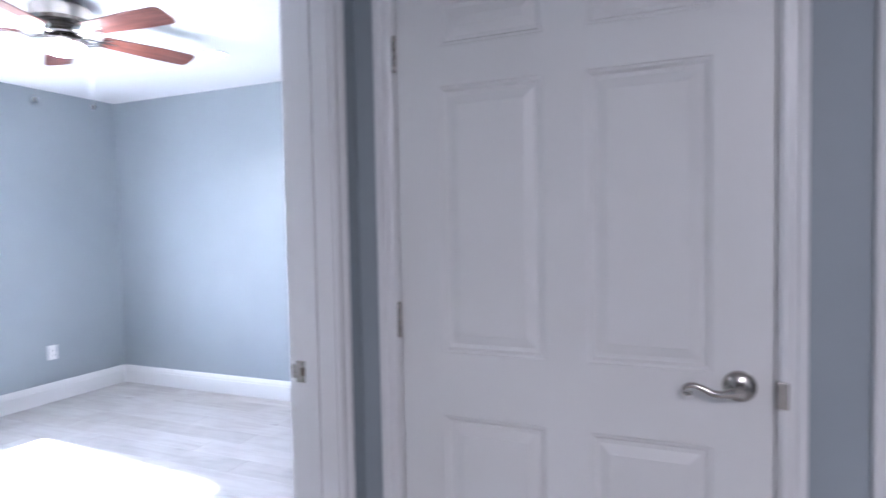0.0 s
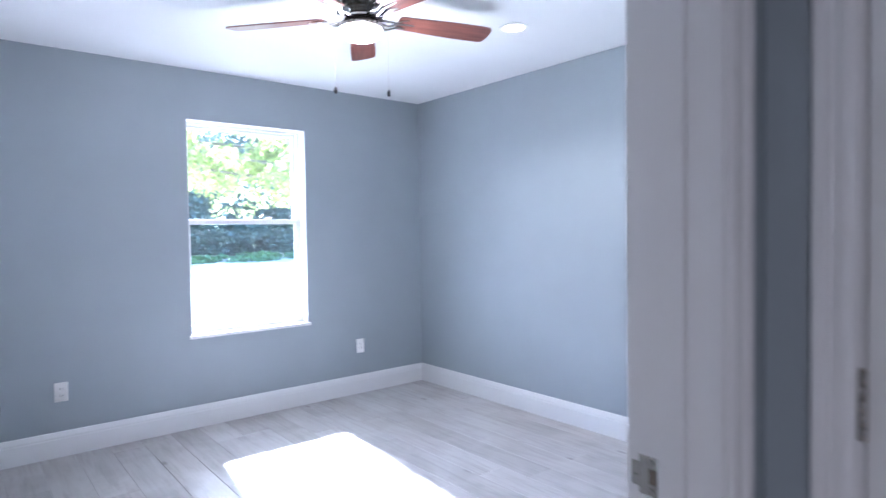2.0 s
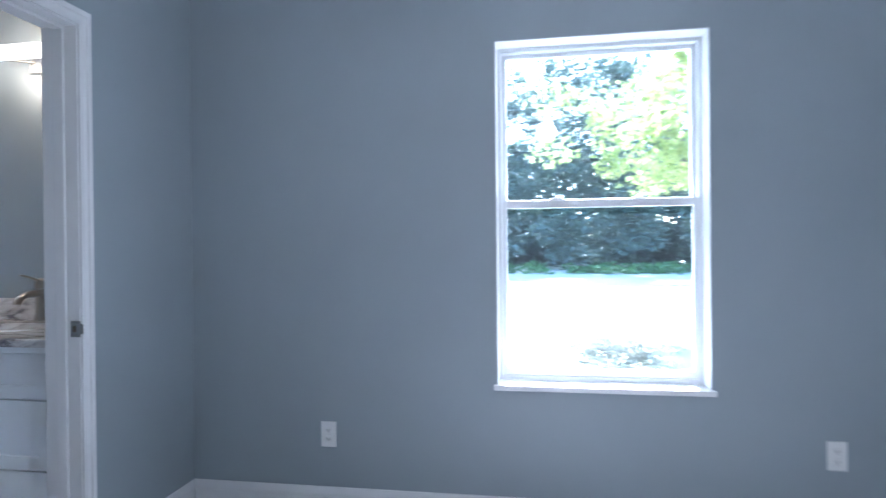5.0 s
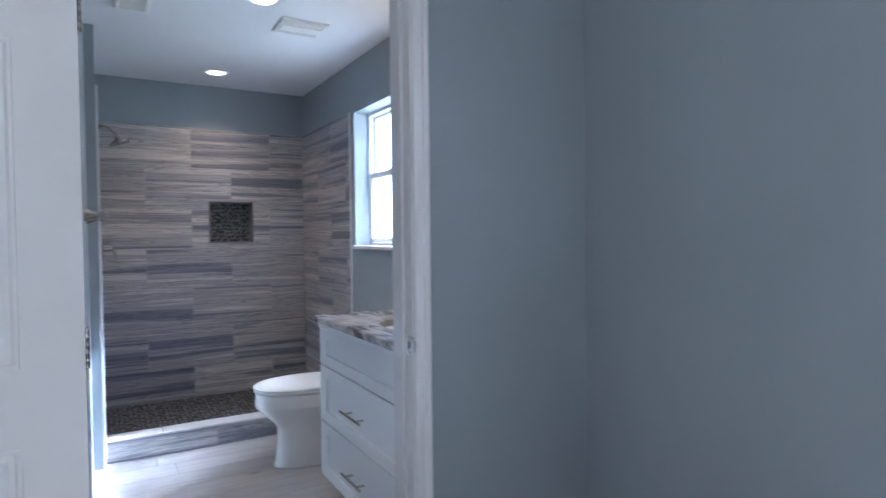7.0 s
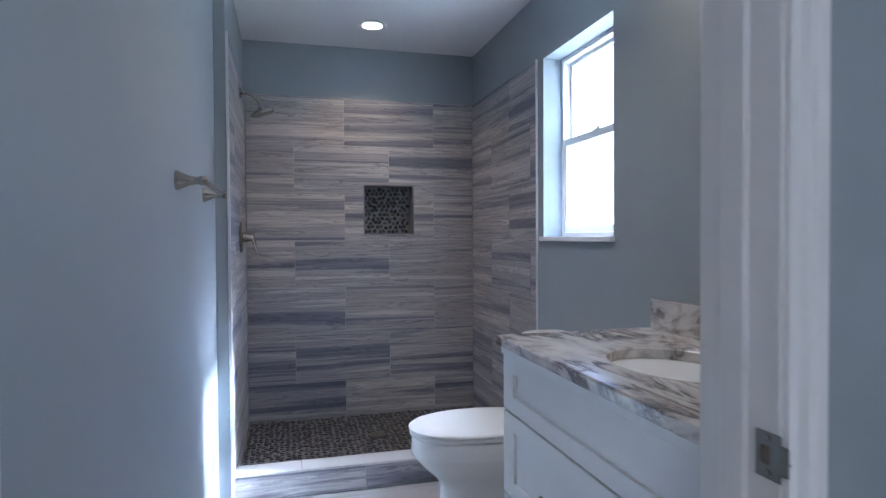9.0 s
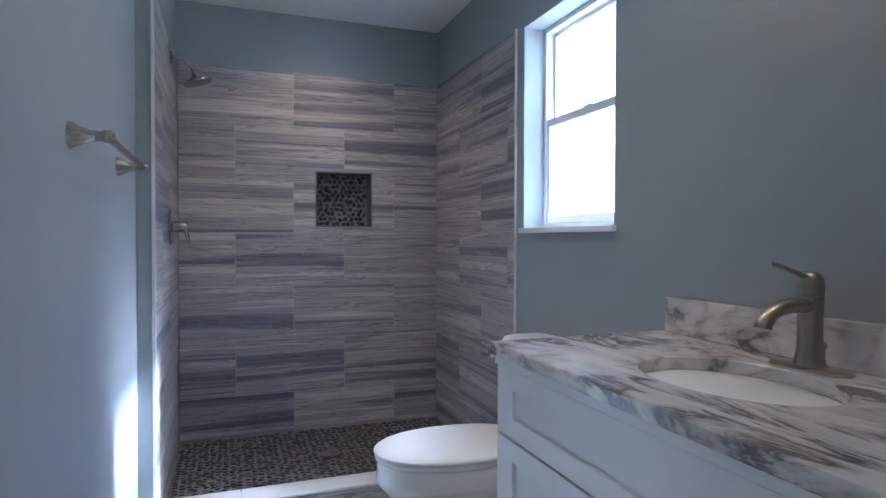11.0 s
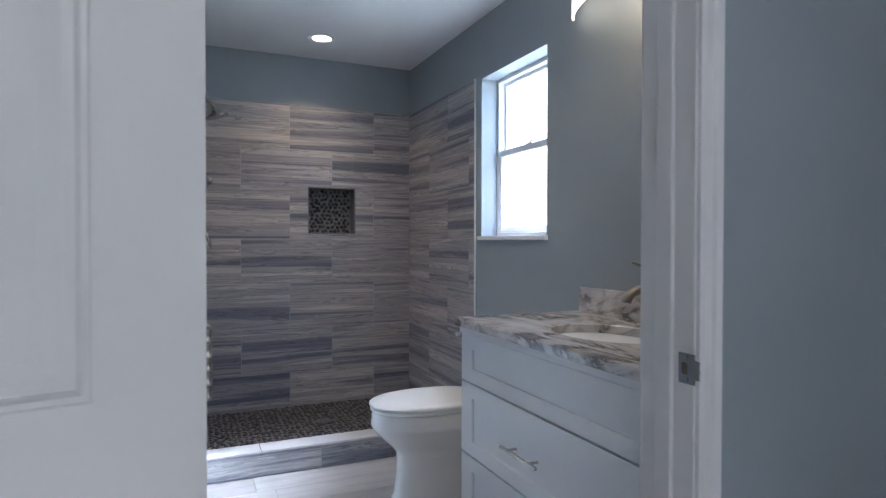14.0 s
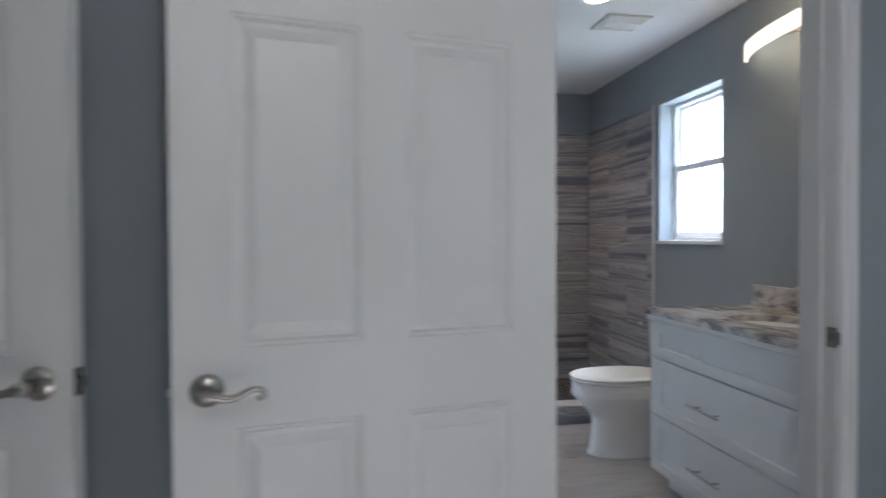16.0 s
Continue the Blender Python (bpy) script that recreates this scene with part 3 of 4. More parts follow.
# ---- bedroom things ----
def outlet(m, label):
    """A duplex outlet; the plate lies in local xz and looks along -y."""
    ot = thing("outlet", label, "outlet", m, "", "wall outlets")
    part("cover_plate", boxes((-0.036, 0.036, -0.006, 0, -0.058, 0.058), bevel=0.003), PLASTIC, ot)
    for z in (-0.02, 0.02):
        soc = part("socket", boxes((-0.017, 0.017, -0.0085, -0.006, z - 0.014, z + 0.014), bevel=0.004), PLASTIC, ot)
        part("slot", boxes((-0.008, -0.0055, -0.009, -0.008, z - 0.004, z + 0.006), (0.0055, 0.008, -0.009, -0.008, z - 0.003, z + 0.005), (-0.002, 0.002, -0.009, -0.008, z - 0.010, z - 0.006)), DARK, soc)
    return ot


outlet(pose(0.668, -0.0005, 0.392), "white duplex outlet low on the window wall near the bathroom")
outlet(pose(2.775, -0.0005, 0.392), "white duplex outlet low on the window wall near the corner")
outlet(pose(EAST - 0.0005, -2.162, 0.395, 0, 0, -90), "white duplex outlet low on the plain bedroom wall")


def can_light(name_label, x, y, watts, color, spread=120):
    cl = thing("recessed_light", name_label, "recessed light", pose(x, y, H), "", "recessed ceiling lights")
    part("trim_ring", lathe(bmesh.new(), [(0.062, -0.0005), (0.085, -0.0005), (0.088, -0.004), (0.084, -0.007), (0.066, -0.006), (0.062, -0.0035)], n=36), PLASTIC, cl, smooth=40)
    part("lens", lathe(bmesh.new(), [(0.064, -0.001), (0.064, -0.003), (0.05, -0.0045), (0.01, -0.005)], n=30), CANGLOW, cl, "lit warm lens", smooth=40)
    spot_lamp("recessed_lamp", (x, y, H - 0.02), watts, color, 0.11, spread)


can_light("white recessed light, lit, in the bedroom ceiling", 2.64, -1.91, 0.5, (1, 0.9, 0.75))
can_light("white recessed light, lit, above the shower", -2.91, -0.757, 0.30, (1, 0.70, 0.42))
# added fill lamp, never in view, to lift the dim hall
can_light("added recessed light, out of view, that brightens the hall", -1.9, -5.5, 2.5, (1, 0.82, 0.68), 178)
can_light("white recessed light, lit, in the bathroom ceiling", -1.42, -0.78, 0.3, (1, 0.78, 0.54))


def ceiling_fan(x, y):
    fan = thing("ceiling_fan", "five-blade brushed nickel ceiling fan with cherry blades and a lit globe", "ceiling fan", pose(x, y, H))
    part("motor_housing", lathe(bmesh.new(), [(0.02, 0), (0.095, -0.0005), (0.098, -0.012), (0.100, -0.016), (0.128, -0.022), (0.138, -0.032), (0.138, -0.086), (0.126, -0.100), (0.09, -0.108), (0.03, -0.110)], n=48), NICKEL, fan, "brushed nickel motor housing", smooth=35)
    bm = bmesh.new()
    for k in range(28):
        a = 2 * math.pi * k / 28
        bmesh.ops.create_cube(bm, size=1.0, matrix=Matrix.Rotation(a, 4, "Z") @ Matrix.Translation((0.110, 0, -0.105)) @ Matrix.Diagonal((0.022, 0.006, 0.006, 1)))
    part("vent_slots", bm, DARK, fan)
    part("flywheel", lathe(bmesh.new(), [(0.03, -0.109), (0.052, -0.110), (0.055, -0.124), (0.072, -0.134), (0.078, -0.142), (0.078, -0.150), (0.02, -0.152)], n=36), NICKEL, fan, smooth=35)
    part("switch_housing", lathe(bmesh.new(), [(0.02, -0.151), (0.062, -0.1525), (0.074, -0.158), (0.090, -0.168), (0.102, -0.180), (0.107, -0.189), (0.107, -0.197), (0.100, -0.200), (0.02, -0.200)], n=44), NICKEL, fan, "brushed nickel light fitter", smooth=35)
    prof = [(0.096, -0.196), (0.098, -0.201)]
    for i in range(1, 11):
        a = i / 10 * math.pi / 2
        prof.append((0.098 * math.cos(a) + 0.001, -0.201 - 0.052 * math.sin(a)))
    part("globe", lathe(bmesh.new(), prof, n=40), GLOBE, fan, "lit white glass bowl", smooth=50)
    for k in range(5):
        a = radians(57 + 72 * k)
        rot = Matrix.Rotation(a, 4, "Z")
        tilt = Matrix.Rotation(radians(-12), 4, "X")
        lv = Matrix.Translation((0, 0, -0.150))
        bm = bmesh.new()
        for s in (-1, 1):
            tube(bm, [(0.068, s * 0.012, 0), (0.10, s * 0.030, -0.010), (0.135, s * 0.036, -0.014), (0.165, s * 0.022, -0.008), (0.19, s * 0.026, 0.003), (0.225, s * 0.040, 0.004)], [0.009, 0.008, 0.007, 0.007, 0.0075, 0.005], 10, flat=0.6)
        tube(bm, [(0.07, 0, 0.0), (0.13, 0, -0.018), (0.18, 0, 0.003), (0.26, 0, 0.004)], [0.010, 0.008, 0.008, 0.005], 10, flat=0.6)
        bm.transform(rot @ lv @ tilt)
        part("blade_arm", bm, NICKEL, fan, "scrolled nickel blade arm", smooth=40)
        bm = bmesh.new()
        out = []
        n = 10
        r0, r1, w0, w1 = 0.185, 0.665, 0.052, 0.068
        for i in range(n + 1):
            f = i / n
            out.append((r0 + (r1 - 0.03 - r0) * f, w0 + (w1 - w0) * min(1, f * 1.6)))
        out += [(r1 - 0.012, w1 - 0.008), (r1 - 0.002, w1 - 0.028), (r1, 0.0)]
        ring = [(r0 - 0.006, 0.034)] + out
        loop = ring + [(p, -q) for p, q in ring[::-1] if q > 0]
        lo = [bm.verts.new((p, q, 0.006)) for p, q in loop]
        hi = [bm.verts.new((p, q, 0.012)) for p, q in loop]
        bm.faces.new(lo[::-1])
        bm.faces.new(hi)
        for i in range(len(loop)):
            j = (i + 1) % len(loop)
            bm.faces.new((lo[i], lo[j], hi[j], hi[i]))
        o = part("blade", bm, BLADE, fan, "cherry-stained wooden blade")
        o.matrix_basis = rot @ lv @ tilt
    for a, l in ((-29, 0.262), (151, 0.255)):
        px, py = 0.118 * math.cos(radians(a)), 0.118 * math.sin(radians(a))
        bm = tube(bmesh.new(), [(px * 0.5, py * 0.5, -0.165), (px, py, -0.178), (px * 1.03, py * 1.03, -0.20), (px * 1.03, py * 1.03, -0.21 - l)], 0.0005, 6)
        ch = part("pull_chain", bm, BRONZE, fan)
        part("chain_knob", lathe(bmesh.new(), [(0.002, -0.205 - l), (0.006, -0.212 - l), (0.009, -0.224 - l), (0.008, -0.232 - l), (0.003, -0.238 - l)], (px * 1.03, py * 1.03, 0), 14), DARK, ch, smooth=40)
    lamp = new("fan_lamp", bpy.data.lights.new("fan_lamp", "POINT"))
    lamp.data.energy = 1.2
    lamp.data.color = (1, 0.9, 0.76)
    lamp.data.shadow_soft_size = 0.08
    lamp.location = (x, y, H - 0.33)
    return fan


ceiling_fan(1.672, -1.87)


# ---- bathroom things ----
def shaker(name, x0, x1, z0, z1, y, parent):
    """A drawer front: a frame round a sunk flat panel. y: its back."""
    sx, sz, t, dp = 0.088, 0.052, 0.019, 0.010
    bm = bmesh.new()
    rings = []
    for ins, d in ((0, 0), (0.0, t - 0.0015), (0.0015, t), (1, t), (1.02, t - dp)):
        ax, az = (ins * sx, ins * sz) if ins >= 1 else (ins, ins)
        rings.append([bm.verts.new(p) for p in ((x0 + ax, y - d, z0 + az), (x1 - ax, y - d, z0 + az), (x1 - ax, y - d, z1 - az), (x0 + ax, y - d, z1 - az))])
    for r, q in zip(rings, rings[1:]):
        for n in range(4):
            bm.faces.new((r[n], r[(n + 1) % 4], q[(n + 1) % 4], q[n]))
    bm.faces.new(rings[-1])
    bm.faces.new(rings[0][::-1])
    return part(name, bm, CAB, parent, "white shaker drawer front")


VX0, VX1, VY, CT = -1.262, -0.205, -0.552, 0.865
van = thing("vanity_cabinet", "white shaker vanity cabinet with two drawers and bar pulls", "vanity", pose(0, 0, 0))
part("cabinet_body", boxes((VX0, VX0 + 0.018, VY, -0.003, 0.10, CT), (VX1 - 0.018, VX1, VY, -0.003, 0.10, CT), (VX0 + 0.018, VX1 - 0.018, VY, -0.003, 0.10, 0.118),
                           (VX0 + 0.018, VX1 - 0.018, VY + 0.03, VY + 0.045, 0.118, CT - 0.016), (VX0 + 0.018, VX1 - 0.018, VY, -0.003, CT - 0.016, CT), bevel=0.0015), CAB, van)
part("top_rail", boxes((VX0 + 0.001, VX1 - 0.001, VY - 0.027, VY + 0.02, 0.842, 0.8655), bevel=0.001), CAB, van)
part("toe_kick", boxes((VX0 + 0.01, VX1 - 0.01, VY + 0.075, -0.01, 0.0, 0.10)), CAB, van)
shaker("false_front", VX0 + 0.003, VX1 - 0.003, 0.662, 0.839, VY - 0.001, van)
for z0, z1 in ((0.386, 0.655), (0.108, 0.379)):
    fr = shaker("drawer_front", VX0 + 0.003, VX1 - 0.003, z0, z1, VY - 0.001, van)
    zc, xc, yy = (z0 + z1) / 2 - 0.008, -0.795, VY - 0.020
    bm = tube(bmesh.new(), [(xc - 0.108, yy - 0.028, zc), (xc + 0.108, yy - 0.028, zc)], 0.0058, 14)
    for sx in (-0.064, 0.064):
        tube(bm, [(xc + sx, yy + 0.008, zc), (xc + sx, yy - 0.026, zc)], 0.0045, 12)
    part("bar_pull", bm, NICKEL, fr, "brushed nickel bar pull", smooth=40)

# worktop with an oval cut-out
SX, SY, RA, RB = -0.735, -0.295, 0.215, 0.158
top = thing("countertop", "white marble vanity top with dark veins and a backsplash", "countertop", pose(0, 0, 0))
bm = bmesh.new()
X0, X1, Y0, Y1, Z0, Z1 = -1.285, -0.185, -0.588, -0.003, 0.866, 0.897
N = 64
inner, outer = [], []
for k in range(N):
    a = 2 * math.pi * k / N
    cx, cy = math.cos(a), math.sin(a)
    inner.append((SX + RA * cx, SY + RB * cy))
    f = min(((X1 - SX) / cx if cx > 0 else (X0 - SX) / cx) if abs(cx) > 1e-6 else 9, ((Y1 - SY) / cy if cy > 0 else (Y0 - SY) / cy) if abs(cy) > 1e-6 else 9)
    outer.append((SX + f * cx, SY + f * cy))
for corner in ((X0, Y0), (X1, Y0), (X1, Y1), (X0, Y1)):
    k = min(range(N), key=lambda i: (outer[i][0] - corner[0]) ** 2 + (outer[i][1] - corner[1]) ** 2)
    outer[k] = corner
rings = []
for loop, z, grow in ((inner, Z0, 0.0), (inner, Z1 - 0.003, 0.0), (inner, Z1, 0.003), (outer, Z1, -0.005), (outer, Z1 - 0.005, 0.0), (outer, Z0, 0.0)):
    rr = []
    for x, y in loop:
        d = Vector((x - SX, y - SY)).normalized() * grow
        rr.append(bm.verts.new((x + d.x, y + d.y, z)))
    rings.append(rr)
rings.append(rings[0])
for r, q in zip(rings, rings[1:]):
    for k in range(N):
        bm.faces.new((r[k], r[(k + 1) % N], q[(k + 1) % N], q[k]))
part("worktop", bm, MARBLE, top, smooth=30)
part("backsplash", boxes((-1.255, X1, -0.022, -0.003, Z1 + 0.0005, 1.003), bevel=0.003), MARBLE, top)
sink = thing("sink", "white oval undermount sink", "sink", pose(0, 0, 0))
bm = bmesh.new()
prof = [(1.03, 0.0), (1.0, -0.001), (0.97, -0.03), (0.90, -0.075), (0.75, -0.115), (0.45, -0.138), (0.14, -0.145)]
outp = [(0.14, -0.155), (0.5, -0.15), (0.8, -0.126), (0.97, -0.08), (1.04, -0.03), (1.06, 0.0)]
rings = [[bm.verts.new((SX + RA * r * math.cos(2 * math.pi * k / N), SY + RB * r * math.sin(2 * math.pi * k / N), Z0 - 0.001 + h)) for k in range(N)] for r, h in prof + outp]
rings.append(rings[0])
for r, q in zip(rings, rings[1:]):
    for k in range(N):
        bm.faces.new((r[k], r[(k + 1) % N], q[(k + 1) % N], q[k]))
part("bowl", bm, CERAMIC, sink, smooth=60)
part("drain", lathe(bmesh.new(), [(0.004, -0.004), (0.026, -0.003), (0.030, 0.0), (0.026, 0.003), (0.016, 0.0015), (0.002, 0.004)], (SX, SY, Z0 - 0.148), 24), CHROME, sink, "chrome drain", smooth=40)
part("overflow", lathe(bmesh.new(), [(0.001, -0.004), (0.008, -0.004), (0.009, 0.001), (0.006, 0.002)], (SX, SY + RB * 0.93, Z0 - 0.05), 16, "Y"), CHROME, sink, smooth=40)

# faucet
fx, fy, fz = -0.735, -0.085, Z1
fa = thing("faucet", "brushed nickel single-lever faucet on the vanity top", "faucet", pose(fx, fy, fz) @ Matrix.Scale(1.12, 4))
bm = bmesh.new()
rings = []
for grow, z in ((0, 0), (0, 0.004), (-0.004, 0.007), (-0.02, 0.008)):
    rr = []
    for k in range(40):
        a = 2 * math.pi * k / 40
        cx = 0.055 if math.cos(a) > 0 else -0.055
        rr.append(bm.verts.new((cx + (0.027 + grow) * math.cos(a), (0.027 + grow) * math.sin(a), z)))
    rings.append(rr)
for r, q in zip(rings, rings[1:]):
    for k in range(40):
        bm.faces.new((r[k], r[(k + 1) % 40], q[(k + 1) % 40], q[k]))
bm.faces.new(rings[0][::-1])
bm.faces.new(rings[-1])
part("base_plate", bm, BRONZE, fa, smooth=40)
part("faucet_body", lathe(bmesh.new(), [(0.02, 0.006), (0.030, 0.008), (0.027, 0.016), (0.0225, 0.035), (0.0215, 0.08), (0.0225, 0.12), (0.0235, 0.137), (0.022, 0.140)], n=32), BRONZE, fa, smooth=40)
bm = tube(bmesh.new(), [(0, 0.004, 0.118), (0, -0.02, 0.123), (0, -0.052, 0.123), (0, -0.082, 0.118), (0, -0.105, 0.108), (0, -0.118, 0.092), (0, -0.120, 0.084)], [0.018, 0.018, 0.0165, 0.0155, 0.0155, 0.0165, 0.017], 20, flat=0.85)
part("spout", bm, BRONZE, fa, smooth=50)
bm = lathe(bmesh.new(), [(0.0225, 0.142), (0.0235, 0.146), (0.0235, 0.164), (0.021, 0.176), (0.014, 0.184), (0.004, 0.187)], n=32)
tube(bm, [(0, -0.005, 0.172), (-0.002, -0.030, 0.184), (-0.004, -0.060, 0.194), (-0.005, -0.088, 0.202), (-0.005, -0.098, 0.203)], [0.011, 0.0095, 0.008, 0.0075, 0.005], 14, flat=0.55)
part("faucet_lever", bm, BRONZE, fa, smooth=45)
part("lift_rod", lathe(bmesh.new(), [(0.0025, 0.0), (0.0025, 0.035), (0.005, 0.038), (0.006, 0.045), (0.003, 0.049)], (0, 0.038, 0.0), 14), BRONZE, fa, smooth=40)


# toilet, built facing -y with its back at y = 0
def ell(w, l0, l1, n=40, sq=2.4):
    """An egg-shaped outline: half width w, from y = -l1 (front) to y = -l0 (back)."""
    pts = []
    c, h = -(l0 + l1) / 2, (l1 - l0) / 2
    for k in range(n):
        a = 2 * math.pi * k / n
        ca, sa = math.cos(a), math.sin(a)
        e = 2 / sq if sa > 0 else 1.0
        pts.append((w * math.copysign(abs(ca) ** (2 / 2.2 if sa < 0 else e), ca), c + h * math.copysign(abs(sa) ** e, sa)))
    return pts


def loft(bm, sections, n=40, capped=True):
    rings = [[bm.verts.new((x, y, z)) for x, y in pts] for pts, z in sections]
    for r, q in zip(rings, rings[1:]):
        for k in range(n):
            bm.faces.new((r[k], r[(k + 1) % n], q[(k + 1) % n], q[k]))
    if capped:
        bm.faces.new(rings[0][::-1])
        bm.faces.new(rings[-1])
    return bm


TX = -1.762
toi = thing("toilet", "white two-piece ceramic toilet with a closed lid", "toilet", pose(TX, -0.012, 0))
part("bowl", loft(bmesh.new(), [(ell(0.122, 0.16, 0.672), 0.0), (ell(0.122, 0.16, 0.672), 0.012), (ell(0.114, 0.17, 0.660), 0.03), (ell(0.108, 0.18, 0.650), 0.12),
                                (ell(0.108, 0.18, 0.648), 0.20), (ell(0.112, 0.175, 0.652), 0.225), (ell(0.130, 0.168, 0.680), 0.255), (ell(0.158, 0.158, 0.722), 0.295), (ell(0.182, 0.145, 0.765), 0.345), (ell(0.184, 0.142, 0.768), 0.360), (ell(0.182, 0.14, 0.764), 0.385), (ell(0.182, 0.13, 0.763), 0.414), (ell(0.175, 0.135, 0.757), 0.420)]), CERAMIC, toi, smooth=60)
part("seat", loft(bmesh.new(), [(ell(0.178, 0.215, 0.765), 0.4215), (ell(0.183, 0.21, 0.771), 0.427), (ell(0.183, 0.21, 0.771), 0.436), (ell(0.180, 0.213, 0.767), 0.440)]), PLASTIC, toi, smooth=50)
part("lid", loft(bmesh.new(), [(ell(0.181, 0.212, 0.769), 0.4415), (ell(0.186, 0.205, 0.775), 0.446), (ell(0.186, 0.205, 0.775), 0.453), (ell(0.178, 0.215, 0.765), 0.460), (ell(0.14, 0.25, 0.715), 0.465), (ell(0.06, 0.36, 0.595), 0.468)]), PLASTIC, toi, smooth=50)
part("tank", loft(bmesh.new(), [([(x * 0.93, y) for x, y in ell(0.22, 0.01, 0.22, sq=6)], 0.38), (ell(0.222, 0.005, 0.235, sq=6), 0.425), (ell(0.232, 0.0, 0.248, sq=7), 0.745)]), CERAMIC, toi, smooth=35)
part("tank_lid", loft(bmesh.new(), [(ell(0.238, -0.004, 0.254, sq=7), 0.7455), (ell(0.244, -0.008, 0.260, sq=7), 0.752), (ell(0.244, -0.008, 0.260, sq=7), 0.774), (ell(0.236, 0.0, 0.252, sq=7), 0.784)]), CERAMIC, toi, smooth=35)
bm = lathe(bmesh.new(), [(0.014, -0.236), (0.014, -0.254), (0.010, -0.260)], (-0.205, 0, 0.712), 16, "Y")
tube(bm, [(-0.205, -0.258, 0.712), (-0.235, -0.264, 0.711), (-0.268, -0.264, 0.709)], [0.006, 0.006, 0.007], 10)
part("flush_lever", bm, CHROME, toi, "chrome flush lever", smooth=40)
for sx in (-0.07, 0.07):
    part("seat_hinge", boxes((sx - 0.02, sx + 0.02, -0.245, -0.190, 0.421, 0.452), bevel=0.006), PLASTIC, toi)

# towel bar
tb = thing("towel_bar", "brushed nickel towel bar with flared posts", "towel bar", pose(0, BATH_S, 1.388))
for x in (-1.235, -1.815):
    part("post", lathe(bmesh.new(), [(0.028, 0.0005), (0.028, 0.004), (0.024, 0.012), (0.014, 0.035), (0.0105, 0.058), (0.0135, 0.066), (0.0145, 0.076), (0.010, 0.084)], (x, 0, 0), 26, "Y"), NICKEL, tb, smooth=40)
part("bar", tube(bmesh.new(), [(-1.235, 0.070, 0), (-1.815, 0.070, 0)], 0.0085, 18), NICKEL, tb, smooth=40)

# shower fittings
LW = -1.497
va = thing("shower_valve", "brushed nickel shower valve with a round plate and lever", "shower valve", pose(-2.82, LW, 1.228))
part("escutcheon", lathe(bmesh.new(), [(0.084, 0.0005), (0.085, 0.004), (0.078, 0.009), (0.04, 0.014), (0.02, 0.016)], n=40, axis="Y"), NICKEL, va, smooth=40)
part("valve_body", lathe(bmesh.new(), [(0.027, 0.012), (0.027, 0.03), (0.022, 0.045), (0.02, 0.066), (0.014, 0.072)], n=28, axis="Y"), NICKEL, va, smooth=40)
part("valve_lever", tube(bmesh.new(), [(0, 0.055, 0.004), (0.012, 0.066, -0.012), (0.024, 0.074, -0.036), (0.034, 0.080, -0.066), (0.038, 0.083, -0.078)], [0.015, 0.013, 0.010, 0.008, 0.006], 14, flat=0.7), NICKEL, va, smooth=45)
sh = thing("wall_shower", "brushed nickel shower head on a bent arm", "shower head", pose(-2.87, LW, 2.02))
part("flange", lathe(bmesh.new(), [(0.03, 0.0005), (0.03, 0.004), (0.022, 0.011), (0.012, 0.014)], n=26, axis="Y"), NICKEL, sh, smooth=40)
part("arm", tube(bmesh.new(), [(0, 0.005, 0), (0, 0.035, 0.002), (0, 0.065, -0.010), (0, 0.088, -0.032), (0, 0.102, -0.052)], 0.0105, 16), NICKEL, sh, smooth=45)
bm = lathe(bmesh.new(), [(0.012, 0.012), (0.016, 0.0), (0.017, -0.016), (0.03, -0.030), (0.062, -0.044), (0.066, -0.050), (0.064, -0.056), (0.01, -0.058)], n=32)
bm.transform(Matrix.Translation((0, 0.106, -0.058)) @ Matrix.Rotation(radians(17), 4, "X"))
part("head", bm, NICKEL, sh, smooth=40)

# vanity light: a bowed glass band on a nickel back plate
vl = thing("vanity_light", "lit curved frosted-glass vanity light with nickel ends", "wall light", pose(-0.735, 0, 2.160))
part("back_plate", boxes((-0.11, 0.11, -0.022, -0.0005, -0.055, 0.055), bevel=0.004), NICKEL, vl)
bm = bmesh.new()
arc = [(0.56 * math.sin(a), -0.055 - 0.125 * (math.cos(a) - math.cos(1.25)) / (1 - math.cos(1.25))) for a in (radians(-71.6 + 143.2 * i / 28) for i in range(29))]
ring = []
for x, y in arc:
    ring.append([bm.verts.new(p) for p in ((x, y, -0.036), (x, y, 0.036), (x * 0.985, y + 0.006, 0.036), (x * 0.985, y + 0.006, -0.036))])
for r, q in zip(ring, ring[1:]):
    for k in range(4):
        bm.faces.new((r[k], r[(k + 1) % 4], q[(k + 1) % 4], q[k]))
bm.faces.new(ring[0])
bm.faces.new(ring[-1][::-1])
part("glass_shade", bm, SCONCE, vl, "lit bowed frosted glass", smooth=40)
for s in (-1, 1):
    part("bracket", tube(bmesh.new(), [(s * 0.08, -0.02, 0), (s * 0.20, -0.09, 0.0), (s * 0.24, -0.145, 0)], 0.006, 10), NICKEL, vl, smooth=40)
    part("finial", lathe(bmesh.new(), [(0.008, 0.036), (0.008, 0.042), (0.004, 0.049)], (s * 0.24, -0.150, 0), 14), NICKEL, vl, smooth=40)
lm = new("vanity_lamp", bpy.data.lights.new("vanity_lamp", "POINT"))
lm.data.energy = 0.5
lm.data.color = (1, 0.70, 0.40)
lm.data.shadow_soft_size = 0.05
lm.location = (-0.735, -0.09, 2.12)


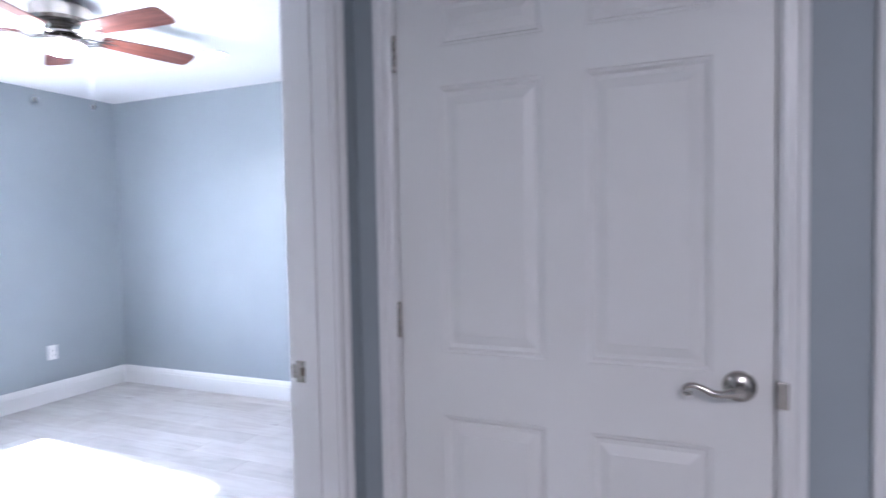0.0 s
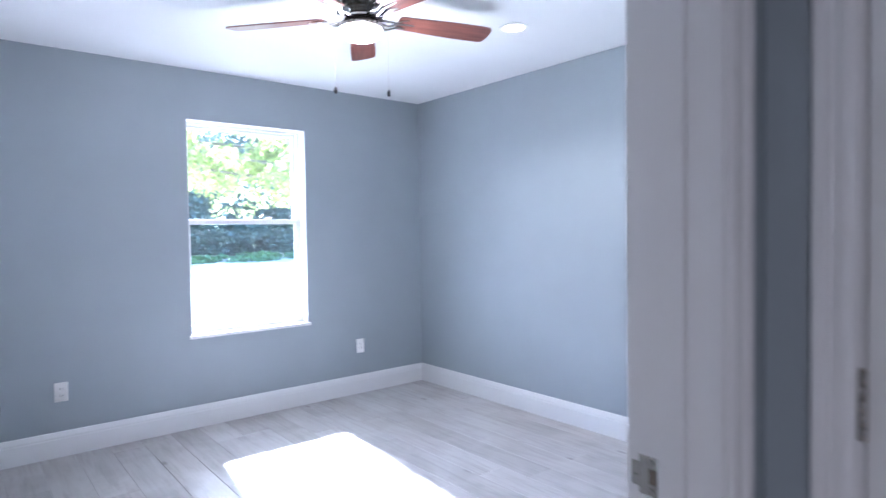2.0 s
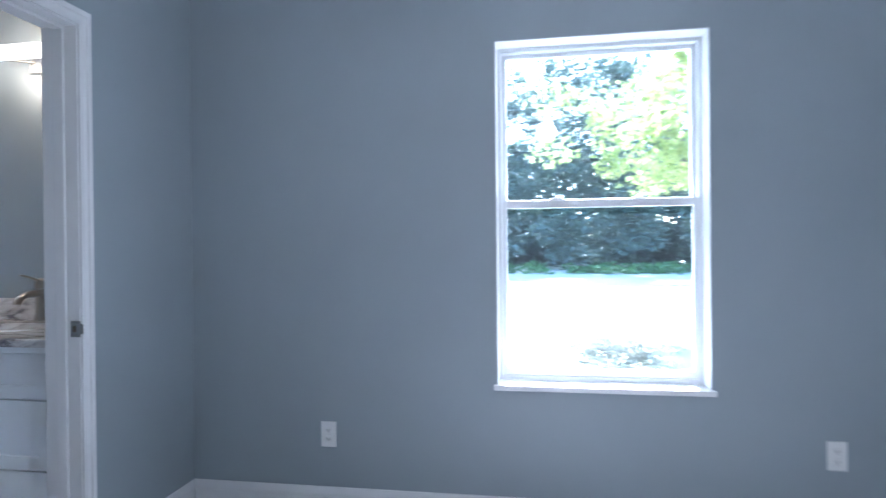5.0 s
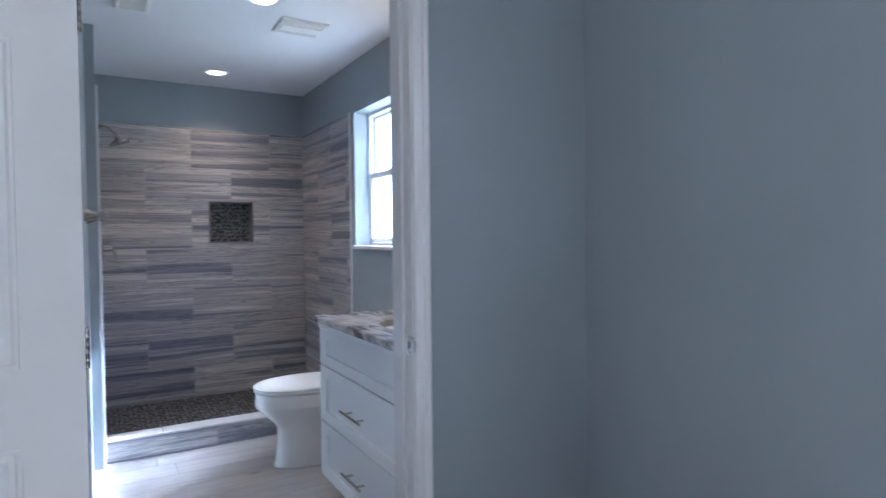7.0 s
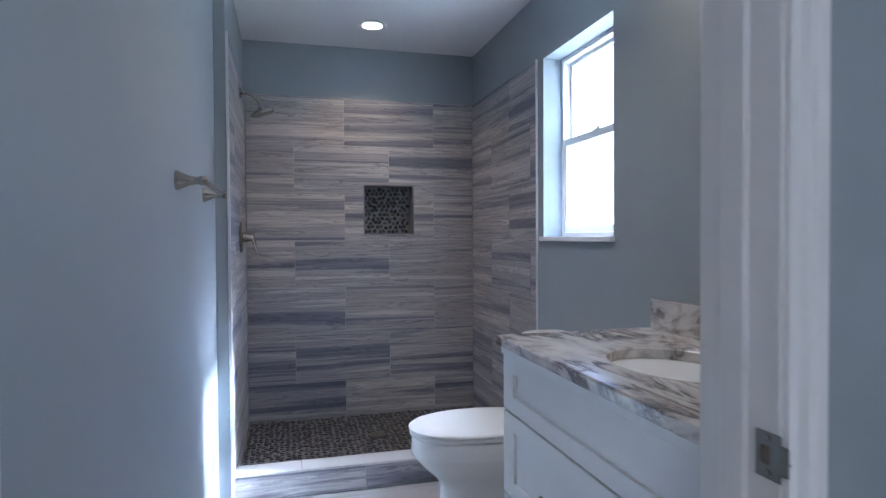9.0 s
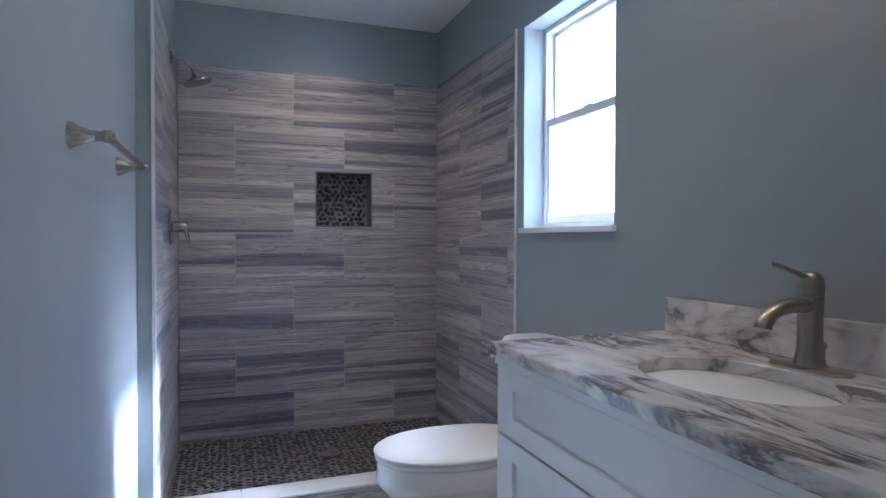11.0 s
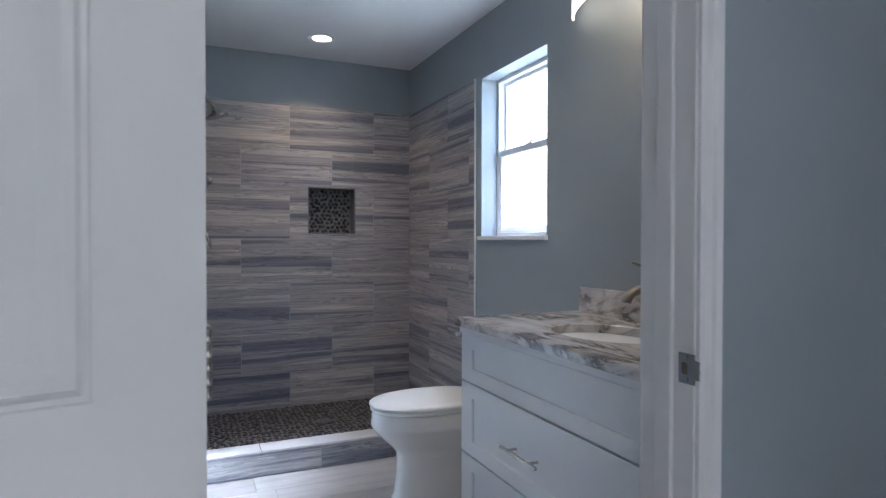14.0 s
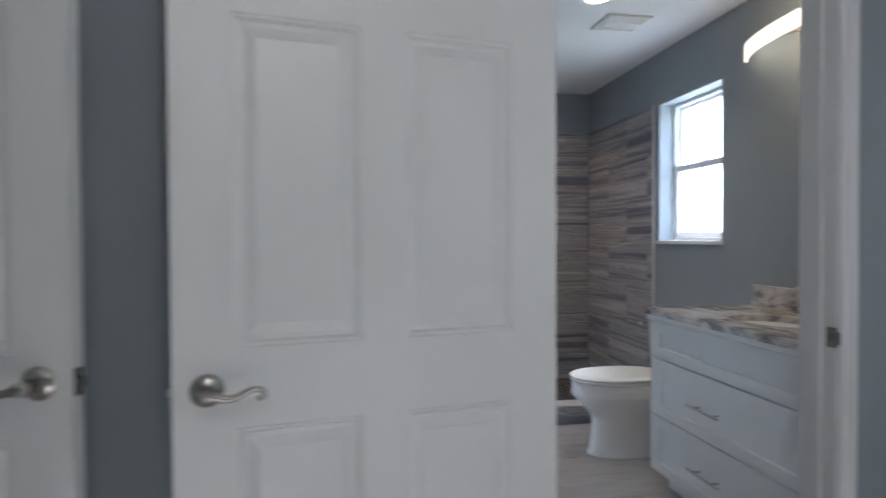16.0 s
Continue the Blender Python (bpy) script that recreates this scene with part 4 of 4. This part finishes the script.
def grille(label, x0, x1, y0, y1, n, name, back, centre=False):
    g = thing(name, label, "ceiling vent", pose((x0 + x1) / 2, (y0 + y1) / 2, H))
    w2, l2 = (x1 - x0) / 2, (y1 - y0) / 2
    part("frame", boxes((-w2, -w2 + 0.02, -l2, l2, -0.014, -0.0005), (w2 - 0.02, w2, -l2, l2, -0.014, -0.0005), (-w2 + 0.02, w2 - 0.02, -l2, -l2 + 0.02, -0.014, -0.0005), (-w2 + 0.02, w2 - 0.02, l2 - 0.02, l2, -0.014, -0.0005), bevel=0.004), PLASTIC, g)
    part("backing", boxes((-w2 + 0.02, w2 - 0.02, -l2 + 0.02, l2 - 0.02, -0.004, -0.001)), back, g)
    me = mesh_of("slat", boxes((-0.006, 0.006, -l2 + 0.02, l2 - 0.02, -0.013, -0.0045), bevel=0.002), PLASTIC)
    for i in range(n):
        piece("slat", me, g, pose(-w2 + 0.02 + (2 * w2 - 0.04) * (i + 0.5) / n, 0, 0, 0, 25, 0))
    if centre:
        part("cover", boxes((-0.04, 0.04, -l2 + 0.02, l2 - 0.02, -0.022, -0.012), bevel=0.006), PLASTIC, g)


grille("white exhaust fan grille in the bathroom ceiling", -1.835, -1.595, -0.635, -0.375, 12, "exhaust_fan", VINYL, True)
grille("white slatted air register in the bathroom ceiling", -1.86, -1.58, -1.42, -1.26, 10, "air_register", GROUT)

# ---- outside ----
GZ = -0.22
solid("ground", boxes((-500, 500, -500, 800, GZ - 0.5, GZ)), GROUND, "pale sunlit dry lawn and sandy ground", "ground")


def leaf_cloud(spots, size, rnd, squash=1.0):
    """Small bent leaves scattered about each spot (x, y, z, radius, count)."""
    verts, faces = [], []
    for x, y, z, r, n in spots:
        for _ in range(n):
            while True:
                p = Vector((rnd.uniform(-1, 1), rnd.uniform(-1, 1), rnd.uniform(-1, 1)))
                if 0.15 < p.length < 1:
                    break
            p = Vector((x, y, z)) + Vector((p.x * r, p.y * r, p.z * r * squash))
            s = size * rnd.uniform(0.6, 1.3)
            m = Euler((rnd.uniform(-1.0, 1.0), rnd.uniform(-1.0, 1.0), rnd.uniform(0, 6.28))).to_matrix()
            i = len(verts)
            for q in ((-s, 0, 0), (0, -s * 0.62, s * 0.12), (s, 0, -s * 0.15), (0, s * 0.62, s * 0.12)):
                verts.append(p + m @ Vector(q))
            faces += [(i, i + 1, i + 2), (i, i + 2, i + 3)]
    return verts, faces


def leafy(name, spots, size, mat, parent, seed, squash=1.0, kind=""):
    v, f = leaf_cloud(spots, size, random.Random(seed), squash)
    me = bpy.data.meshes.new(name)
    me.from_pydata(v, [], f)
    me.materials.append(mat)
    ob = new(name, me)
    ob.parent = parent
    if kind:
        ob["kind"] = kind
    return ob


rt = random.Random(5)
tree = thing("tree", "leafy yellow-green tree with low spreading branches", "tree", pose(8.4, 8.4, GZ))
part("trunk", tube(bmesh.new(), [(0, 0, -0.2), (0.03, 0.02, 0.5), (-0.05, 0.0, 1.4), (0.02, 0.08, 2.4), (0.0, 0.05, 3.6), (0.1, 0.0, 5.2)], [0.24, 0.19, 0.16, 0.14, 0.10, 0.04], 14), BARK, tree, smooth=60)
spots = []
for i in range(17):
    a = rt.uniform(0, 6.28) if i > 10 else radians(150 + i * 8)
    r = rt.uniform(1.9, 3.4) if i > 10 else rt.uniform(4.2, 6.2)
    z0 = rt.uniform(1.5, 3.6)
    z1 = z0 + rt.uniform(0.2, 1.8)
    tip = (r * math.cos(a), r * math.sin(a), z1)
    mid = (tip[0] * 0.5, tip[1] * 0.5, (z0 + z1) / 2 + 0.35)
    part("limb", tube(bmesh.new(), [(0, 0, z0), mid, tip], [0.07, 0.04, 0.012], 8), BARK, tree, smooth=60)
    for f in (0.4, 0.52, 0.64, 0.76, 0.87, 0.97, 1.04):
        for _ in range(2):
            spots.append((tip[0] * f + rt.gauss(0, 0.28), tip[1] * f + rt.gauss(0, 0.28), z0 + (z1 - z0) * f + 0.25 + rt.gauss(0, 0.3), rt.uniform(0.3, 0.62), 80))
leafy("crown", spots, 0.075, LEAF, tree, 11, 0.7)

rw = random.Random(8)
spots = []
for i in range(1900):
    x = rw.uniform(-32, 52)
    y = rw.uniform(32, 42)
    hgt = 13.0 + 2.8 * noise.noise((x * 0.12, 0.3, 0)) + 1.2 * noise.noise((x * 0.5, 4.3, 0))
    spots.append((x, y, GZ + hgt * rw.uniform(0.06, 1.0), rw.uniform(0.8, 1.6), 110))
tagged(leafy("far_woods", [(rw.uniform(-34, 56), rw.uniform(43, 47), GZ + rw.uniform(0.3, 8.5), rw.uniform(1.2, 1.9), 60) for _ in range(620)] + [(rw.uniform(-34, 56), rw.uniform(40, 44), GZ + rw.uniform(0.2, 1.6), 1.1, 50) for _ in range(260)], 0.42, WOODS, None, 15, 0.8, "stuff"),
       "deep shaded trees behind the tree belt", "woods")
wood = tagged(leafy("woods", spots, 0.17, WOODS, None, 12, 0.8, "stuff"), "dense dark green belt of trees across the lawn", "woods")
tagged(leafy("tall_grass", [(rw.uniform(-40, 55), rw.uniform(27.5, 31.5), GZ + 0.15, rw.uniform(0.4, 0.9), 60) for _ in range(420)], 0.13, HEDGE, None, 13, 0.5, "stuff"),
       "bright green grass strip before the trees", "grass")
bush = thing("bush", "low pale sage-coloured bush on the lawn", "bush", pose(2.55, 4.1, GZ))
part("stems", tube(tube(tube(bmesh.new(), [(0, 0, 0), (0.1, 0, 0.2), (0.3, 0.05, 0.36)], [0.02, 0.012, 0.005], 6), [(0, 0, 0), (-0.12, 0.05, 0.2), (-0.35, 0, 0.34)], [0.02, 0.012, 0.005], 6), [(0, 0, 0), (0, 0.1, 0.2), (0.05, 0.25, 0.4)], [0.02, 0.012, 0.005], 6), BARK, bush)
leafy("foliage", [(rw.gauss(0, 0.33), rw.gauss(0, 0.28), 0.12 + rw.uniform(0.04, 0.28), 0.16, 60) for _ in range(42)], 0.03, SAGE, bush, 14, 0.7)
for i, (za, zb, yy) in enumerate(((5.9, 6.0, 24), (7.3, 7.4, 24.5))):
    pts = [(-60 + 12 * k, yy, za + (zb - za) * k / 10 - 0.6 * math.sin(math.pi * k / 10)) for k in range(11)]
    solid("power_line", tube(bmesh.new(), pts, 0.014, 6), WIRE, "thin overhead power line before the trees", "power line", "structure", "power lines")

# ---- pieces: tiles, pebbles, planks ----
RT, TT = 0.307, 0.010
TOP = 2.129
J = 0.0013


def subtract(r, h):
    """The rectangle r (a0, a1, z0, z1) without the hole h, as up to four rectangles."""
    a0, a1, z0, z1 = r
    if a1 <= h[0] or a0 >= h[1] or z1 <= h[2] or z0 >= h[3]:
        return [r]
    out = []
    if a0 < h[0]:
        out.append((a0, h[0], z0, z1))
    if a1 > h[1]:
        out.append((h[1], a1, z0, z1))
    m0, m1 = max(a0, h[0]), min(a1, h[1])
    if z0 < h[2]:
        out.append((m0, m1, z0, h[2]))
    if z1 > h[3]:
        out.append((m0, m1, h[3], z1))
    return out


def tile_wall(wall, label, a_range, odd, even, to_box, hole=None, bottom=0.05):
    back = part("grout_bed", to_box(bmesh.new(), a_range[0], a_range[1], bottom, TOP - 0.0005, 0.0, TT - 0.0015) if not hole else None or hole_bed(to_box, a_range, bottom, hole), GROUT, wall)
    row = 0
    z1 = TOP
    while z1 > bottom + 0.01:
        z0 = max(bottom, z1 - RT)
        cuts = [a_range[0]] + [c for c in (odd if row % 2 == 0 else even) if a_range[0] + 0.02 < c < a_range[1] - 0.02] + [a_range[1]]
        for a0, a1 in zip(cuts, cuts[1:]):
            bm = bmesh.new()
            for r in (subtract((a0 + J, a1 - J, z0 + J, z1 - J), hole) if hole else [(a0 + J, a1 - J, z0 + J, z1 - J)]):
                to_box(bm, *r, 0.0, TT)
            part("tile", bm, TILE, wall)
        z1 -= RT
        row += 1


def hole_bed(to_box, ar, bottom, h):
    bm = bmesh.new()
    for r in subtract((ar[0], ar[1], bottom, TOP - 0.0005), h):
        to_box(bm, *r, 0.0, TT - 0.0015)
    return bm


tw = thing("wall_tiles_back", "striped grey-blue stone-look tiles on the shower's end wall", "wall tiles", None, "structure")
tile_wall(tw, "", (-1.496, -0.011), (-0.885, -0.286), (-1.204, -0.592),
          lambda bm, a0, a1, z0, z1, o0, o1: box(bm, BATH_W + 0.0005 + o0, BATH_W + 0.0005 + o1, a0, a1, z0, z1, 0.0012, 1), niche)
tr = thing("wall_tiles_window_side", "striped grey-blue stone-look tiles beside the bathroom window", "wall tiles", None, "structure")
tile_wall(tr, "", (-3.339, -2.269), (-2.646,), (-2.952, -2.34),
          lambda bm, a0, a1, z0, z1, o0, o1: box(bm, a0, a1, -0.0005 - o1, -0.0005 - o0, z0, z1, 0.0012, 1))
tl = thing("wall_tiles_valve_side", "striped grey-blue stone-look tiles behind the shower valve", "wall tiles", None, "structure")
tile_wall(tl, "", (-3.339, -2.214), (-2.82,), (-3.13, -2.52),
          lambda bm, a0, a1, z0, z1, o0, o1: box(bm, a0, a1, -1.5085 + o0, -1.5085 + o1, z0, z1, 0.0012, 1))
solid("trim_tile_edge", boxes((-2.214, -2.206, -1.5085, -1.4965, 0.0, TOP + 0.004), bevel=0.0015), TRIM, "white edge strip of the shower tiles", "tile trim")
solid("trim_tile_edge", boxes((-2.268, -2.262, -0.0115, -0.0005, 0.13, TOP + 0.004), bevel=0.0015), TRIM, "white edge strip beside the bathroom window", "tile trim")

# niche
na0, na1, nz0, nz1 = niche
solid("shower_niche", boxes((-3.445, -3.435, na0, na1, nz0, nz1)), DGROUT, "dark grout back of the shower niche", "shower niche")
solid("trim_niche", boxes((-3.435, BATH_W + 0.0125, na0 - 0.004, na0 + 0.004, nz0 - 0.004, nz1 + 0.004), (-3.435, BATH_W + 0.0125, na1 - 0.004, na1 + 0.004, nz0 - 0.004, nz1 + 0.004),
      (-3.435, BATH_W + 0.0125, na0 + 0.004, na1 - 0.004, nz0 - 0.004, nz0 + 0.004), (-3.435, BATH_W + 0.0125, na0 + 0.004, na1 - 0.004, nz1 - 0.004, nz1 + 0.004), bevel=0.001), EDGE, "grey edging strip round the shower niche", "niche trim")


def pebble_bm(rnd, r, squash):
    bm = bmesh.new()
    n = 8
    out = [(r * rnd.uniform(0.78, 1.1), 2 * math.pi * k / n + rnd.uniform(-0.15, 0.15)) for k in range(n)]
    el, ang = rnd.uniform(0.72, 1.0), rnd.uniform(0, 3.14)
    rings = []
    for f, z in ((1.0, 0.0), (0.97, 0.35), (0.62, 0.9)):
        rings.append([bm.verts.new((f * q * math.cos(a), f * q * math.sin(a) * el, z * squash)) for q, a in out])
    for p, q in zip(rings, rings[1:]):
        for k in range(n):
            bm.faces.new((p[k], p[(k + 1) % n], q[(k + 1) % n], q[k]))
    bm.faces.new(rings[-1])
    bm.transform(Matrix.Rotation(ang, 4, "Z"))
    return bm


rp = random.Random(21)
PEBBLES = [mesh_of("pebble", pebble_bm(rp, 0.0172, 0.006), PEBBLE1, 50) for _ in range(10)]
SMALL = [mesh_of("small_pebble", pebble_bm(rp, 0.0160, 0.005), PEBBLE1, 50) for _ in range(8)]


def scatter(a0, a1, b0, b1, gap, rnd):
    """Loosely packed places on a jittered triangular net."""
    pts = []
    row = 0
    y = b0 + gap / 2
    while y < b1 - gap * 0.4:
        x = a0 + gap / 2 + (gap / 2 if row % 2 else 0)
        while x < a1 - gap * 0.4:
            pts.append((x + rnd.uniform(-0.2, 0.2) * gap, y + rnd.uniform(-0.2, 0.2) * gap))
            x += gap
        y += gap * 0.88
        row += 1
    return pts


nest = thing("niche_pebbles", "small dark pebbles set in the shower niche", "pebbles", pose(-3.4352, 0, 0))
for y, z in scatter(na0 + 0.004, na1 - 0.004, nz0 + 0.004, nz1 - 0.004, 0.0315, rp):
    piece("pebble", rp.choice(SMALL), nest, Matrix.Translation((0, y, z)) @ Matrix.Rotation(radians(90), 4, "Y") @ Matrix.Rotation(rp.uniform(0, 6.28), 4, "Z"))

SF = 0.05
sf = solid("floor_shower", boxes((-3.348, -2.415, -1.508, -0.001, -0.007, SF)), DGROUT, "dark pebble shower floor set in grey grout", "floor")
places = scatter(-3.338, -2.42, -1.494, -0.012, 0.0355, rp)
near = sorted(places, key=lambda p: -p[0] + abs(p[1] + 1.0) * 0.2)[:300]
far = [p for p in places if p not in set(near)]
for x, y in near:
    piece("pebble", rp.choice(PEBBLES), sf, Matrix.Translation((x, y, SF - 0.0005)) @ Matrix.Rotation(rp.uniform(0, 6.28), 4, "Z") @ Matrix.Scale(rp.uniform(0.8, 1.1), 4))
verts, faces = [], []
for x, y in far:
    me = rp.choice(PEBBLES)
    m = Matrix.Translation((x, y, SF - 0.0005)) @ Matrix.Rotation(rp.uniform(0, 6.28), 4, "Z") @ Matrix.Scale(rp.uniform(0.8, 1.1), 4)
    i = len(verts)
    verts += [m @ v.co for v in me.vertices]
    faces += [[i + k for k in p.vertices] for p in me.polygons]
me = bpy.data.meshes.new("far_pebbles")
me.from_pydata(verts, [], faces)
me.materials.append(PEBBLE)
fp = new("far_pebbles", me)
fp.parent = sf
fp["kind"] = "stuff"
part("drain", lathe(bmesh.new(), [(0.055, 0.0), (0.055, 0.008), (0.045, 0.0095), (0.01, 0.0095)], (-2.9, -0.75, SF), 30), NICKEL, sf, "round nickel floor drain", smooth=40)

# curb
CURBTOP = paint("pale_stone_cap", (0.62, 0.61, 0.60), 0.35, 0.03, 0.08)
curb = solid("shower_curb", boxes((-2.412, -2.297, -1.508, -0.001, -0.007, 0.118)), GROUT, "tiled shower curb", "curb")
for y0, y1 in ((-1.508, -0.895), (-0.895, -0.285), (-0.285, -0.001)):
    bm = box(bmesh.new(), -2.2965, -2.2865, y0 + J, y1 - J, 0.0, 0.117, 0.0012, 1)
    part("curb_tile", bm, TILE, curb)
for y0, y1 in ((-1.508, -1.20), (-1.20, -0.59), (-0.59, -0.001)):
    part("tile", box(bmesh.new(), -2.414, -2.2855, y0 + J, y1 - J, 0.1185, 0.129, 0.002, 1), CURBTOP, curb)

# planks, running away from the windows
PW, PL = 0.182, 1.22
rf = random.Random(3)
plank_sizes = {}


def lay(x0, x1, y0, y1):
    x = x0
    while x < x1 - 0.004:
        xe = min(x + PW, x1)
        y = y0 - rf.uniform(0, PL)
        while y < y1:
            ya, yb = max(y, y0), min(y + PL, y1)
            if yb - ya > 0.02:
                bm = box(bmesh.new(), -(xe - x) / 2 + 0.0006, (xe - x) / 2 - 0.0006, -(yb - ya) / 2 + 0.0006, (yb - ya) / 2 - 0.0006, -0.0075, 0.0, 0.0012, 1)
                piece("plank", mesh_of("plank", bm, PLANK), floor, pose((x + xe) / 2, (ya + yb) / 2, 0))
            y += PL
        x += PW


lay(0.0, EAST, SOUTH, 0.0)
lay(-2.285, 0.0, BATH_S, 0.0)
lay(-2.6, HALL_E, -6.3, SOUTH)
